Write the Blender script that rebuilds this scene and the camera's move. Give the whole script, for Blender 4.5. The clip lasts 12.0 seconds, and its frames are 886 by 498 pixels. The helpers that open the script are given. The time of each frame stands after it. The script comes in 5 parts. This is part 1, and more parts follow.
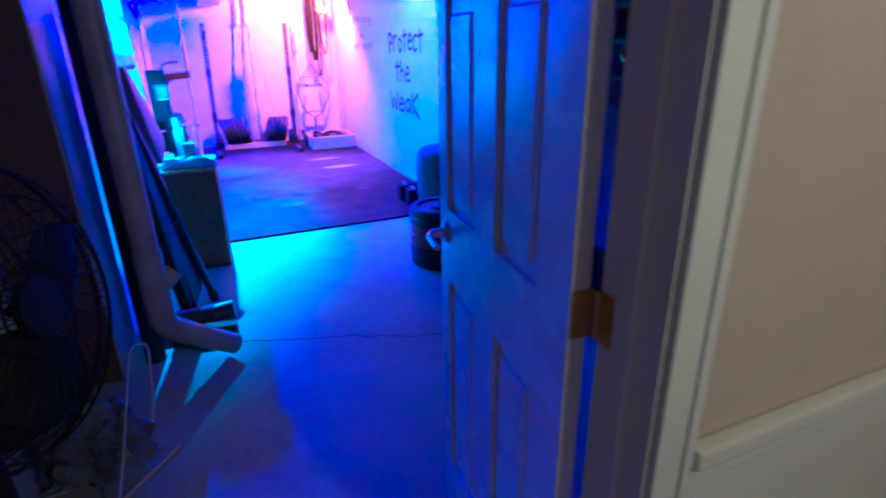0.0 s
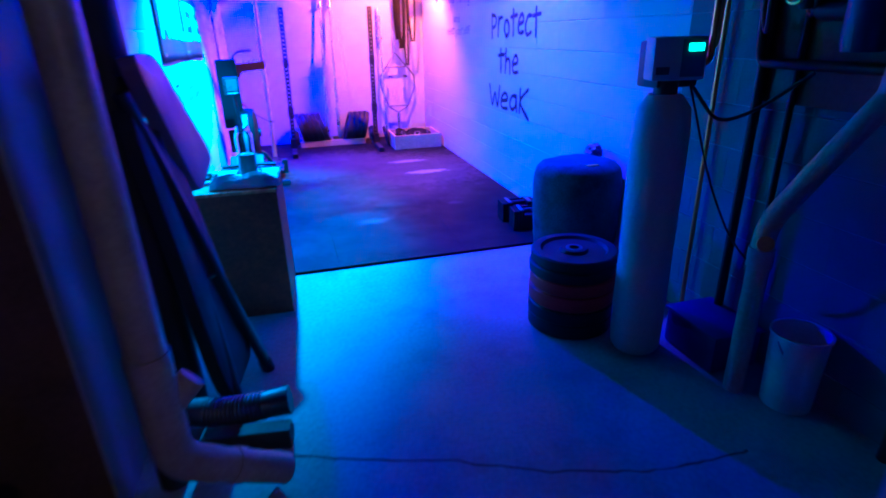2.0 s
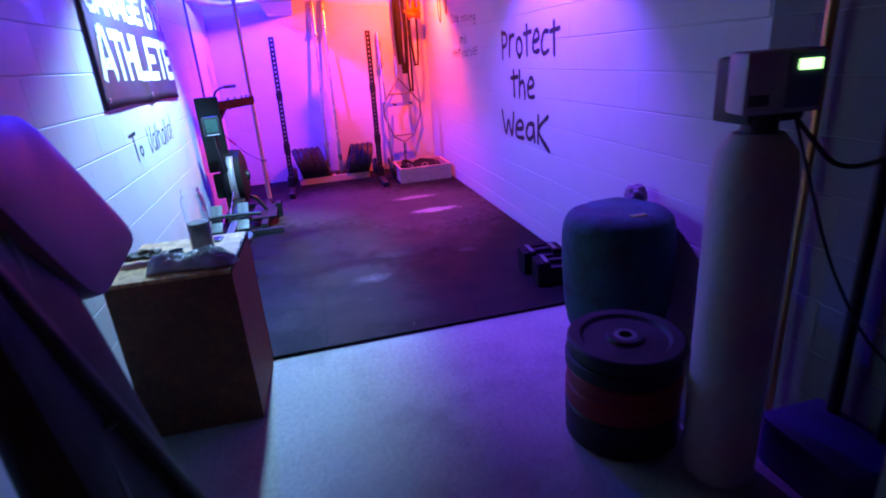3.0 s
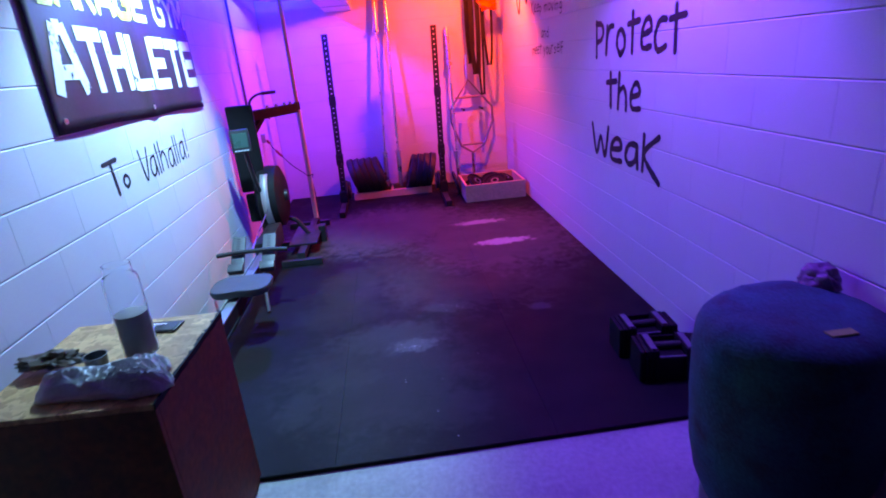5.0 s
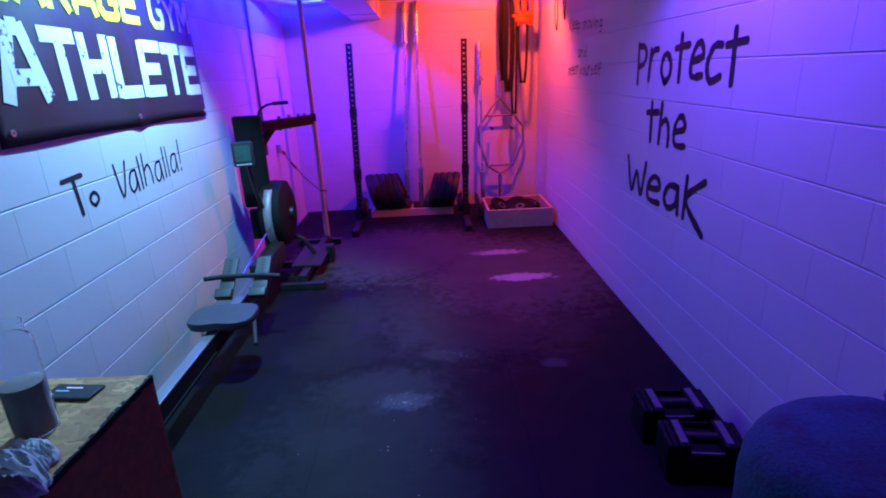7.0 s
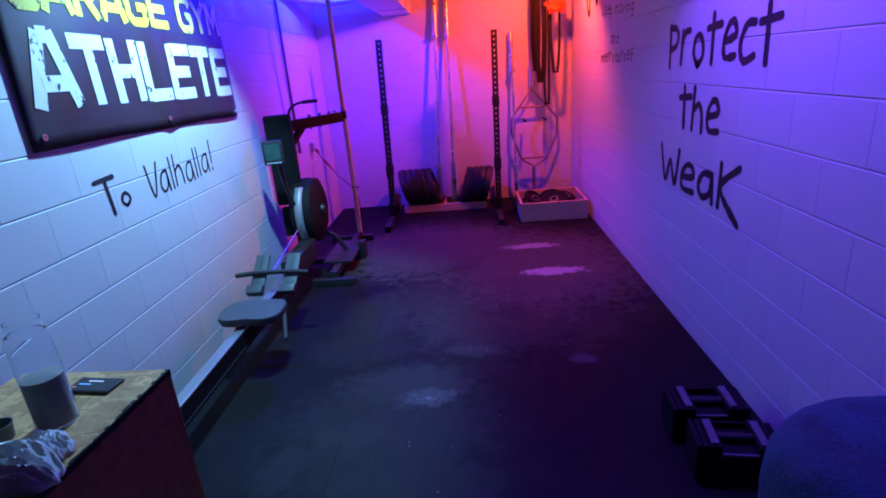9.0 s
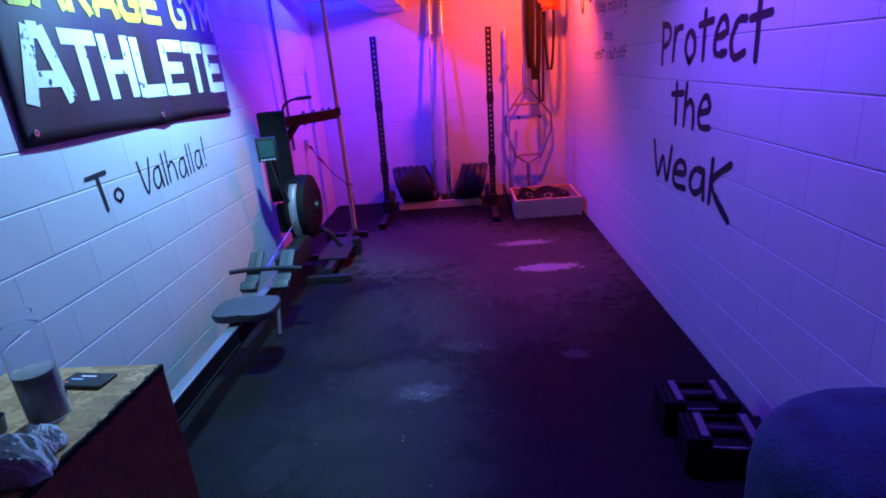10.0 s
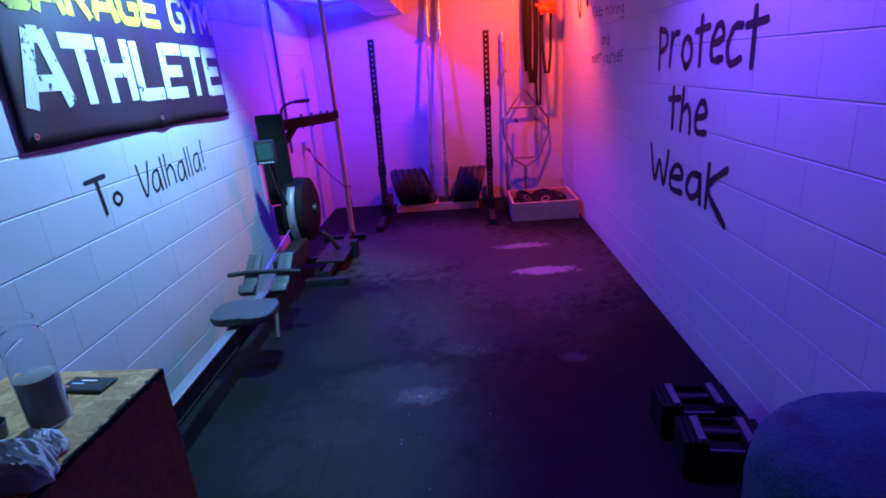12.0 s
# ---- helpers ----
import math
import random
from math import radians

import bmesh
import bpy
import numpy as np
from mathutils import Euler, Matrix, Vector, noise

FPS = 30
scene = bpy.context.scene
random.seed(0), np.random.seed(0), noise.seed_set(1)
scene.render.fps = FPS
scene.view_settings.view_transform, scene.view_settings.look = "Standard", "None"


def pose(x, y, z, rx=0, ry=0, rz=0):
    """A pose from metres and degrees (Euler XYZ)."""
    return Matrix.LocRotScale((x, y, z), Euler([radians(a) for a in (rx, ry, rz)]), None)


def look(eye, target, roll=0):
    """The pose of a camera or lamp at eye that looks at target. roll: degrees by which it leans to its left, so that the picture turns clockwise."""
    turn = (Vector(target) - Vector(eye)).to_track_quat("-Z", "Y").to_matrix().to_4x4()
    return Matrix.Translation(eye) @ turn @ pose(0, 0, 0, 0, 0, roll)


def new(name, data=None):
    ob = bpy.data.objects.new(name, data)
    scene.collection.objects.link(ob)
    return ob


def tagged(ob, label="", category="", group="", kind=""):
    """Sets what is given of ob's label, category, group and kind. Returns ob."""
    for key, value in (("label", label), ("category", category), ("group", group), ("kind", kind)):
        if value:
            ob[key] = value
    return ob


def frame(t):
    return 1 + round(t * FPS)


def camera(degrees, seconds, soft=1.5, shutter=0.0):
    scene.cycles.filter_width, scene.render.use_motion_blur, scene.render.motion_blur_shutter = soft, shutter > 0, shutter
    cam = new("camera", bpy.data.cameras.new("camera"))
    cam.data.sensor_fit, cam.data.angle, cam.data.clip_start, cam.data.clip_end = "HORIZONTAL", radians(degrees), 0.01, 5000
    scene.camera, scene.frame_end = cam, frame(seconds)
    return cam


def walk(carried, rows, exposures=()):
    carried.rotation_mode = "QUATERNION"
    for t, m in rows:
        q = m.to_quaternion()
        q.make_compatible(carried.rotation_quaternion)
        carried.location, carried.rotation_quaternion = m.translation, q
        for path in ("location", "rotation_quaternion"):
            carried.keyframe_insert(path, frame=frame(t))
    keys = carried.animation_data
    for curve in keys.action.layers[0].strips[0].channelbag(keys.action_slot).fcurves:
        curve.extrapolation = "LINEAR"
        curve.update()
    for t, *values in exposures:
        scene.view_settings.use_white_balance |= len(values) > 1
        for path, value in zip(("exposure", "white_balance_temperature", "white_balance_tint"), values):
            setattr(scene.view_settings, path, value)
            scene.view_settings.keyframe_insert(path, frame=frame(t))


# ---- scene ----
cam = camera(79.4, 12.0, soft=1.8, shutter=0.7)
PATH = [
    (0, (0.655, -0.158, 1.564), (1.384, 1.558, 0.839), -1.1),
    (0.5, (0.637, 0.013, 1.54), (1.222, 1.78, 0.808), -1.6),
    (1, (0.723, 0.391, 1.535), (1.187, 2.209, 0.843), -2.8),
    (1.5, (0.709, 0.68, 1.529), (1.127, 2.519, 0.862), -1.0),
    (2, (0.783, 0.991, 1.513), (1.259, 2.782, 0.762), -1.6),
    (2.5, (0.923, 1.364, 1.5), (1.402, 3.166, 0.777), -3.8),
    (2.7, (0.977, 1.505, 1.514), (1.428, 3.327, 0.823), -4.3),
    (4.3, (1.266, 2.393, 1.552), (1.556, 4.251, 0.87), -5.0),
    (4.5, (1.309, 2.485, 1.553), (1.535, 4.352, 0.872), -5.3),
    (5, (1.339, 2.677, 1.544), (1.485, 4.553, 0.868), -5.2),
    (5.5, (1.32, 2.882, 1.587), (1.53, 4.771, 0.965), -3.3),
    (6, (1.316, 3.001, 1.589), (1.613, 4.886, 0.989), -1.6),
    (6.5, (1.375, 3.045, 1.583), (1.56, 4.935, 0.955), -1.7),
    (7, (1.517, 3.074, 1.575), (1.551, 4.97, 0.94), -2.6),
    (7.5, (1.606, 3.099, 1.553), (1.533, 4.997, 0.927), -3.6),
    (9.5, (1.622, 3.103, 1.554), (1.495, 4.991, 0.906), -4.9),
    (10, (1.628, 3.092, 1.547), (1.518, 4.98, 0.896), -4.8),
    (10.5, (1.619, 3.082, 1.549), (1.517, 4.97, 0.897), -4.6),
    (11, (1.624, 3.077, 1.554), (1.527, 4.966, 0.902), -4.6),
    (11.5, (1.618, 3.082, 1.546), (1.521, 4.97, 0.894), -4.6),
    (12, (1.62, 3.084, 1.561), (1.523, 4.974, 0.915), -4.6),
]
EXPOSURES = [
    (0.0, 2.7, 2750, -34.0),
    (0.5, 2.75, 2750, -34.0),
    (1.0, 2.75, 2750, -34.0),
    (1.5, 2.5, 2800, -32.0),
    (2.0, 1.8, 3000, -26.0),
    (2.3, 1.5, 3600, -14.0),
    (2.5, 1.4, 4800, 3.0),
    (2.7, 1.2, 6500, 16.0),
    (4.3, 1.1, 8300, 28.0),
    (5.0, 0.75, 7700, 24.0),
    (5.5, 0.4, 7100, 20.0),
    (6.0, 0.12, 6700, 18.0),
    (7.0, 0.03, 6700, 17.0),
    (12.0, 0.05, 6700, 17.0),
]
walk(cam, [(t, look(eye, target, roll)) for t, eye, target, roll in PATH], EXPOSURES)

# ---- light: five coloured bulbs in the basement ceiling, a warm one in the hall ----
world = bpy.data.worlds.new("world")
scene.world = world
world.use_nodes = True
world.node_tree.nodes["Background"].inputs[0].default_value = (0.01, 0.01, 0.02, 1)
world.node_tree.nodes["Background"].inputs[1].default_value = 0.2


def bulb(name, at, colour, watts, radius=0.035, aim=None, cone=140):
    """A bare bulb, or a flood bulb with a cone that is aimed at a point."""
    data = bpy.data.lights.new(name, "SPOT" if aim else "POINT")
    data.color, data.energy, data.shadow_soft_size = colour, watts, radius
    ob = new(name, data)
    ob.location = at
    if aim:
        data.spot_size, data.spot_blend = radians(cone), 0.5
        ob.matrix_world = look(at, aim)
    return ob


LAMPS = [
    ("light_cyan", (0.64, 6.045, 2.42), (0.20, 0.58, 1.0), 320.0, (0.0, 5.80, 0.75), 108),
    ("light_violet", (2.25, 5.235, 2.49), (0.14, 0.04, 1.0), 195.0, (2.79, 5.45, 1.0), 116),
    ("light_blue", (0.42, 8.46, 2.36), (0.006, 0.012, 1.0), 215.0, None, 0),
    ("light_red", (2.36, 8.36, 2.34), (1.0, 0.075, 0.012), 150.0, (1.9, 9.4, 0.5), 172),
]
for lamp_name, lamp_at, lamp_colour, lamp_watts, lamp_aim, lamp_cone in LAMPS:
    bulb(lamp_name, lamp_at, lamp_colour, lamp_watts, 0.045, lamp_aim, lamp_cone)
bulb("light_hall", (1.55, -0.9, 1.95), (1.0, 0.42, 0.18), 6.6, 0.06)


# ---- materials ----
def material(name, colour, rough=0.6, metal=0.0, spread=0.12, scale=6.0, fine=60.0, bump=0.15, stain=0.0, stain_colour=(0.1, 0.08, 0.06), coat=0.0):
    """A surface with colour drift at two scales, fine relief and stains."""
    m = bpy.data.materials.new(name)
    m.use_nodes = True
    nt = m.node_tree
    b = nt.nodes["Principled BSDF"]
    co = nt.nodes.new("ShaderNodeTexCoord")
    big = nt.nodes.new("ShaderNodeTexNoise")
    big.inputs["Scale"].default_value, big.inputs["Detail"].default_value = scale, 5
    small = nt.nodes.new("ShaderNodeTexNoise")
    small.inputs["Scale"].default_value, small.inputs["Detail"].default_value = fine, 4
    nt.links.new(co.outputs["Object"], big.inputs["Vector"])
    nt.links.new(co.outputs["Object"], small.inputs["Vector"])
    add = nt.nodes.new("ShaderNodeMath")
    add.operation = "ADD"
    nt.links.new(big.outputs["Fac"], add.inputs[0])
    nt.links.new(small.outputs["Fac"], add.inputs[1])
    ramp = nt.nodes.new("ShaderNodeMapRange")
    ramp.inputs[1].default_value, ramp.inputs[2].default_value = 0.7, 1.3
    ramp.inputs[3].default_value, ramp.inputs[4].default_value = 1 - spread, 1 + spread
    nt.links.new(add.outputs[0], ramp.inputs[0])
    mul = nt.nodes.new("ShaderNodeVectorMath")
    mul.operation = "SCALE"
    mul.inputs[0].default_value = colour
    nt.links.new(ramp.outputs[0], mul.inputs["Scale"])
    out = mul.outputs[0]
    if stain:
        st = nt.nodes.new("ShaderNodeTexNoise")
        st.inputs["Scale"].default_value, st.inputs["Detail"].default_value, st.inputs["Roughness"].default_value = scale * 0.7, 8, 0.65
        nt.links.new(co.outputs["Object"], st.inputs["Vector"])
        sr = nt.nodes.new("ShaderNodeMapRange")
        sr.inputs[1].default_value, sr.inputs[2].default_value = 0.52, 0.75
        sr.inputs[4].default_value = stain
        nt.links.new(st.outputs["Fac"], sr.inputs[0])
        mix = nt.nodes.new("ShaderNodeMix")
        mix.data_type = "RGBA"
        nt.links.new(sr.outputs[0], mix.inputs[0])
        nt.links.new(out, mix.inputs[6])
        mix.inputs[7].default_value = (*stain_colour, 1)
        out = mix.outputs[2]
    nt.links.new(out, b.inputs["Base Color"])
    b.inputs["Metallic"].default_value = metal
    b.inputs["Coat Weight"].default_value = coat
    rr = nt.nodes.new("ShaderNodeMapRange")
    rr.inputs[1].default_value, rr.inputs[2].default_value = 0.3, 0.7
    rr.inputs[3].default_value, rr.inputs[4].default_value = max(0.03, rough - 0.1), min(1, rough + 0.1)
    nt.links.new(big.outputs["Fac"], rr.inputs[0])
    nt.links.new(rr.outputs[0], b.inputs["Roughness"])
    if bump:
        bp = nt.nodes.new("ShaderNodeBump")
        bp.inputs["Strength"].default_value, bp.inputs["Distance"].default_value = bump, 0.004
        nt.links.new(small.outputs["Fac"], bp.inputs["Height"])
        nt.links.new(bp.outputs[0], b.inputs["Normal"])
    return m


def glowing(name, colour, strength):
    m = bpy.data.materials.new(name)
    m.use_nodes = True
    b = m.node_tree.nodes["Principled BSDF"]
    b.inputs["Base Color"].default_value = (*colour, 1)
    b.inputs["Emission Color"].default_value = (*colour, 1)
    b.inputs["Emission Strength"].default_value = strength
    return m


def clear(name, colour=(0.95, 0.98, 1.0), rough=0.03):
    m = bpy.data.materials.new(name)
    m.use_nodes = True
    b = m.node_tree.nodes["Principled BSDF"]
    b.inputs["Base Color"].default_value = (*colour, 1)
    b.inputs["Roughness"].default_value = rough
    b.inputs["Transmission Weight"].default_value = 1.0
    b.inputs["IOR"].default_value = 1.2
    return m


BLOCK = material("painted_block", (0.60, 0.60, 0.615), 0.55, spread=0.05, scale=2.5, fine=170, bump=0.22, stain=0.14, stain_colour=(0.45, 0.43, 0.42))
MORTAR = material("painted_mortar", (0.54, 0.54, 0.555), 0.65, spread=0.06, bump=0.5)
CONCRETE = material("concrete", (0.34, 0.33, 0.31), 0.65, spread=0.2, scale=2.8, fine=45, bump=0.4, stain=0.75, stain_colour=(0.15, 0.14, 0.13))
RUBBER = material("rubber_mat", (0.0048, 0.0052, 0.0054), 0.6, spread=0.45, scale=3.2, fine=220, bump=0.7, stain=0.7, stain_colour=(0.012, 0.0128, 0.0134))
RUBBER.node_tree.nodes["Principled BSDF"].inputs["Specular IOR Level"].default_value = 0.15


def dust(m, patches, colour):
    """Lays soft-edged, broken patches of dust and painted-in sheen over a material: (x, y, half length, half width,
    strength).
    """
    nt = m.node_tree
    bsdf = nt.nodes["Principled BSDF"]
    old = bsdf.inputs["Base Color"].links[0].from_socket
    co = nt.nodes.new("ShaderNodeTexCoord")
    nz = nt.nodes.new("ShaderNodeTexNoise")
    nz.inputs["Scale"].default_value, nz.inputs["Detail"].default_value, nz.inputs["Roughness"].default_value = 17, 10, 0.72
    nt.links.new(co.outputs["Object"], nz.inputs["Vector"])
    total = None
    for x, y, rx, ry, k in patches:
        sub = nt.nodes.new("ShaderNodeVectorMath")
        sub.operation = "SUBTRACT"
        sub.inputs[1].default_value = (x, y, 0.02)
        nt.links.new(co.outputs["Object"], sub.inputs[0])
        div = nt.nodes.new("ShaderNodeVectorMath")
        div.operation = "DIVIDE"
        div.inputs[1].default_value = (rx, ry, 10)
        nt.links.new(sub.outputs[0], div.inputs[0])
        ln = nt.nodes.new("ShaderNodeVectorMath")
        ln.operation = "LENGTH"
        nt.links.new(div.outputs[0], ln.inputs[0])
        nadd = nt.nodes.new("ShaderNodeMath")
        nadd.operation = "MULTIPLY_ADD"
        nadd.inputs[1].default_value = -2.0
        nt.links.new(nz.outputs["Fac"], nadd.inputs[0])
        nt.links.new(ln.outputs["Value"], nadd.inputs[2])
        mr = nt.nodes.new("ShaderNodeMapRange")
        mr.inputs[1].default_value, mr.inputs[2].default_value, mr.inputs[3].default_value, mr.inputs[4].default_value = -0.42, -0.02, k, 0.0
        nt.links.new(nadd.outputs[0], mr.inputs[0])
        if total is None:
            total = mr.outputs[0]
        else:
            mx = nt.nodes.new("ShaderNodeMath")
            mx.operation = "MAXIMUM"
            nt.links.new(total, mx.inputs[0])
            nt.links.new(mr.outputs[0], mx.inputs[1])
            total = mx.outputs[0]
    mix = nt.nodes.new("ShaderNodeMix")
    mix.data_type = "RGBA"
    nt.links.new(total, mix.inputs[0])
    nt.links.new(old, mix.inputs[6])
    mix.inputs[7].default_value = (*colour, 1)
    nt.links.new(mix.outputs[2], bsdf.inputs["Base Color"])


# Chalk dust; the broad far patches also put the mat's sheen into its colour.
dust(RUBBER, [(2.20, 6.94, 0.30, 0.10, 0.8), (2.10, 7.55, 0.30, 0.08, 0.6), (1.34, 5.36, 0.17, 0.10, 0.12), (1.20, 5.46, 0.42, 0.26, 0.045), (1.2, 7.7, 1.1, 0.9, 0.12), (1.5, 6.6, 0.6, 0.6, 0.03), (0.95, 6.3, 0.3, 0.5, 0.03), (1.15, 5.1, 0.6, 0.6, 0.025), (1.0, 5.1, 0.25, 0.12, 0.04), (2.3, 6.1, 0.25, 0.3, 0.03), (1.60, 5.80, 0.22, 0.09, 0.06), (2.14, 5.65, 0.09, 0.06, 0.10), (0.75, 4.9, 0.12, 0.2, 0.03), (1.45, 4.75, 0.3, 0.2, 0.02), (2.1, 7.1, 0.9, 1.1, 0.12), (1.8, 6.3, 0.8, 0.7, 0.05), (1.0, 7.9, 0.4, 0.35, 0.04), (0.9, 5.9, 0.35, 0.3, 0.02)], (0.42, 0.42, 0.43))
BLACK = material("black_powder_coat", (0.018, 0.018, 0.02), 0.45, spread=0.2, fine=120)
BLACK_RUBBER = material("black_rubber", (0.013, 0.013, 0.014), 0.6, spread=0.3, fine=90, bump=0.3, stain=0.3, stain_colour=(0.03, 0.03, 0.03))
GREY_PLASTIC = material("grey_plastic", (0.062, 0.07, 0.074), 0.5, fine=140)
STEEL = material("bright_steel", (0.62, 0.62, 0.64), 0.28, 1.0, fine=140, bump=0.05)
HUB = material("dull_hub", (0.16, 0.16, 0.17), 0.5, 0.6, spread=0.2)
# White pillar paint greyed for the dim light on it, with random stains.
POST_PAINT = material("dimmed_post_paint", (0.33, 0.33, 0.33), 0.5, spread=0.12, scale=4, stain=0.4, stain_colour=(0.15, 0.14, 0.13))
CHROME = material("chrome", (0.62, 0.62, 0.64), 0.3, 1.0, bump=0.02)
ALUMINIUM = material("aluminium", (0.36, 0.36, 0.37), 0.5, 0.35, fine=200, bump=0.05)
PINE = material("pine_board", (0.55, 0.40, 0.25), 0.65, spread=0.18, scale=7, fine=50, stain=0.3, stain_colour=(0.3, 0.2, 0.12))
DARK_WOOD = material("dark_wood", (0.10, 0.055, 0.03), 0.6, spread=0.3, scale=5, fine=50, bump=0.3)
MATTE = material("matte_black", (0.008, 0.008, 0.009), 0.7, spread=0.3, fine=120)
MATTE.node_tree.nodes["Principled BSDF"].inputs["Specular IOR Level"].default_value = 0.2
RAIL = material("polished_rail", (0.36, 0.36, 0.37), 0.48, 0.9, spread=0.04, scale=2, fine=200, bump=0.02)
WORN_RAIL = material("worn_rail", (0.12, 0.12, 0.13), 0.55, spread=0.35, scale=40, fine=200)
# Same board as the top, coloured darker for the shade on the sides.
PLY = material("shaded_strand_board", (0.19, 0.06, 0.022), 0.7, spread=0.35, scale=14, fine=40, bump=0.4, stain=0.5, stain_colour=(0.10, 0.035, 0.018))


def strand_board(name):
    """Pressed strands: two layers of stretched cells, each strand its own tan."""
    m = material(name, (0.5, 0.3, 0.15), 0.65, spread=0.1, fine=120, bump=0.3)
    nt = m.node_tree
    b = nt.nodes["Principled BSDF"]
    co = nt.nodes.new("ShaderNodeTexCoord")
    cols = []
    for k, (sx, sy, turn) in enumerate(((15, 62, 0.25), (50, 14, 0.75))):
        mp = nt.nodes.new("ShaderNodeMapping")
        mp.inputs["Rotation"].default_value = (0, 0, turn)
        mp.inputs["Scale"].default_value = (sx, sy, 10)
        wob = nt.nodes.new("ShaderNodeTexNoise")
        wob.inputs["Scale"].default_value, wob.inputs["Detail"].default_value = 22, 2
        nt.links.new(co.outputs["Object"], wob.inputs["Vector"])
        shift = nt.nodes.new("ShaderNodeVectorMath")
        shift.operation = "MULTIPLY_ADD"
        shift.inputs[1].default_value = (0.07, 0.07, 0.0)
        nt.links.new(wob.outputs["Color"], shift.inputs[0])
        nt.links.new(co.outputs["Object"], shift.inputs[2])
        nt.links.new(shift.outputs[0], mp.inputs["Vector"])
        vo = nt.nodes.new("ShaderNodeTexVoronoi")
        vo.inputs["Scale"].default_value = 1.0
        nt.links.new(mp.outputs[0], vo.inputs["Vector"])
        cr = nt.nodes.new("ShaderNodeValToRGB")
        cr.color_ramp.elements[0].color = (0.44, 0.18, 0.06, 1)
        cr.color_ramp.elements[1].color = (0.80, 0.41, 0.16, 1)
        sep = nt.nodes.new("ShaderNodeSeparateColor")
        nt.links.new(vo.outputs["Color"], sep.inputs[0])
        nt.links.new(sep.outputs[0], cr.inputs[0])
        cols.append((cr.outputs[0], sep.outputs[1]))
    mix = nt.nodes.new("ShaderNodeMix")
    mix.data_type = "RGBA"
    st = nt.nodes.new("ShaderNodeMath")
    st.operation = "GREATER_THAN"
    st.inputs[1].default_value = 0.5
    nt.links.new(cols[0][1], st.inputs[0])
    nt.links.new(st.outputs[0], mix.inputs[0])
    nt.links.new(cols[0][0], mix.inputs[6])
    nt.links.new(cols[1][0], mix.inputs[7])
    nt.links.new(mix.outputs[2], b.inputs["Base Color"])
    return m


OSB = strand_board("strand_board_top")
JOIST = material("joist_wood", (0.16, 0.10, 0.06), 0.75, spread=0.25, scale=4, fine=40, bump=0.3)
WHITE_PAINT = material("white_paint", (0.72, 0.70, 0.66), 0.4, spread=0.04, fine=80, bump=0.08)
DOOR_PAINT = material("door_paint", (0.70, 0.70, 0.70), 0.27, spread=0.04, fine=90, bump=0.1)
BEIGE = material("beige_wall", (0.52, 0.44, 0.35), 0.7, spread=0.05, fine=110, bump=0.25)
OLD_PVC = material("grimy_pvc", (0.36, 0.325, 0.28), 0.5, spread=0.18, scale=5, bump=0.08, stain=0.6, stain_colour=(0.16, 0.12, 0.085))
PVC = material("pvc_pipe", (0.62, 0.60, 0.56), 0.4, spread=0.1, scale=4, bump=0.05, stain=0.4, stain_colour=(0.35, 0.28, 0.2))
TEAL = material("teal_canvas", (0.014, 0.085, 0.09), 0.85, spread=0.45, scale=10, fine=110, bump=0.8, stain=0.85, stain_colour=(0.022, 0.013, 0.016))
RED_RUBBER = material("red_rubber", (0.32, 0.02, 0.02), 0.6, spread=0.2, fine=80)
VINYL = material("bench_vinyl", (0.16, 0.08, 0.16), 0.5, spread=0.15, fine=120, bump=0.2)
BANNER = material("black_banner", (0.022, 0.018, 0.022), 0.5, spread=0.25, scale=3, fine=60, bump=0.1)
SPRAY = material("black_spray", (0.012, 0.012, 0.014), 0.6, spread=0.3, fine=40, bump=0.1)
CLOTH = material("white_cloth", (0.6, 0.58, 0.58), 0.85, spread=0.15, fine=160, bump=0.5)
ORANGE = material("orange_webbing", (0.55, 0.09, 0.015), 0.6, spread=0.15, fine=120)
BRASS = material("brass", (0.55, 0.36, 0.10), 0.35, 0.9, spread=0.15)
RESIN = material("fibreglass_tank", (0.50, 0.47, 0.42), 0.5, spread=0.1, scale=5, bump=0.1)
GALV = material("galvanised", (0.5, 0.5, 0.52), 0.4, 0.8, spread=0.15, scale=8)
PALE = material("pale_plastic", (0.5, 0.52, 0.55), 0.45, spread=0.06)
GLASS = clear("clear_bottle")
POWDER = material("brown_powder", (0.20, 0.145, 0.125), 0.95, spread=0.1, bump=0.3)
IRON = material("black_iron", (0.03, 0.025, 0.022), 0.55, 0.4, spread=0.3)
# Darker grey than the other blocks, for the right wall by the softener.
DARK_BLOCK = material("dark_block", (0.20, 0.20, 0.195), 0.85, spread=0.15, scale=4, fine=120, bump=0.5, stain=0.4, stain_colour=(0.10, 0.10, 0.095))
SCREEN = glowing("lit_display", (0.35, 1.0, 0.35), 1.5)
LCD = material("lcd_face", (0.03, 0.085, 0.07), 0.3, spread=0.05)


# ---- mesh helpers ----
def mesh_ob(name, bm, mat, parent=None, smooth=False):
    bmesh.ops.recalc_face_normals(bm, faces=bm.faces)
    me = bpy.data.meshes.new(name)
    bm.to_mesh(me)
    bm.free()
    me.materials.append(mat)
    if smooth:
        for p in me.polygons:
            p.use_smooth = True
        me.set_sharp_from_angle(angle=radians(40))
    ob = new(name, me)
    if parent:
        ob.parent = parent
    return ob


def part(name, bm, mat, parent, label="", smooth=True):
    ob = mesh_ob(name, bm, mat, parent, smooth)
    if label:
        tagged(ob, label)
    return ob


def thing(name, label, category, group="", kind=""):
    return tagged(new(name), label, category, group, kind)


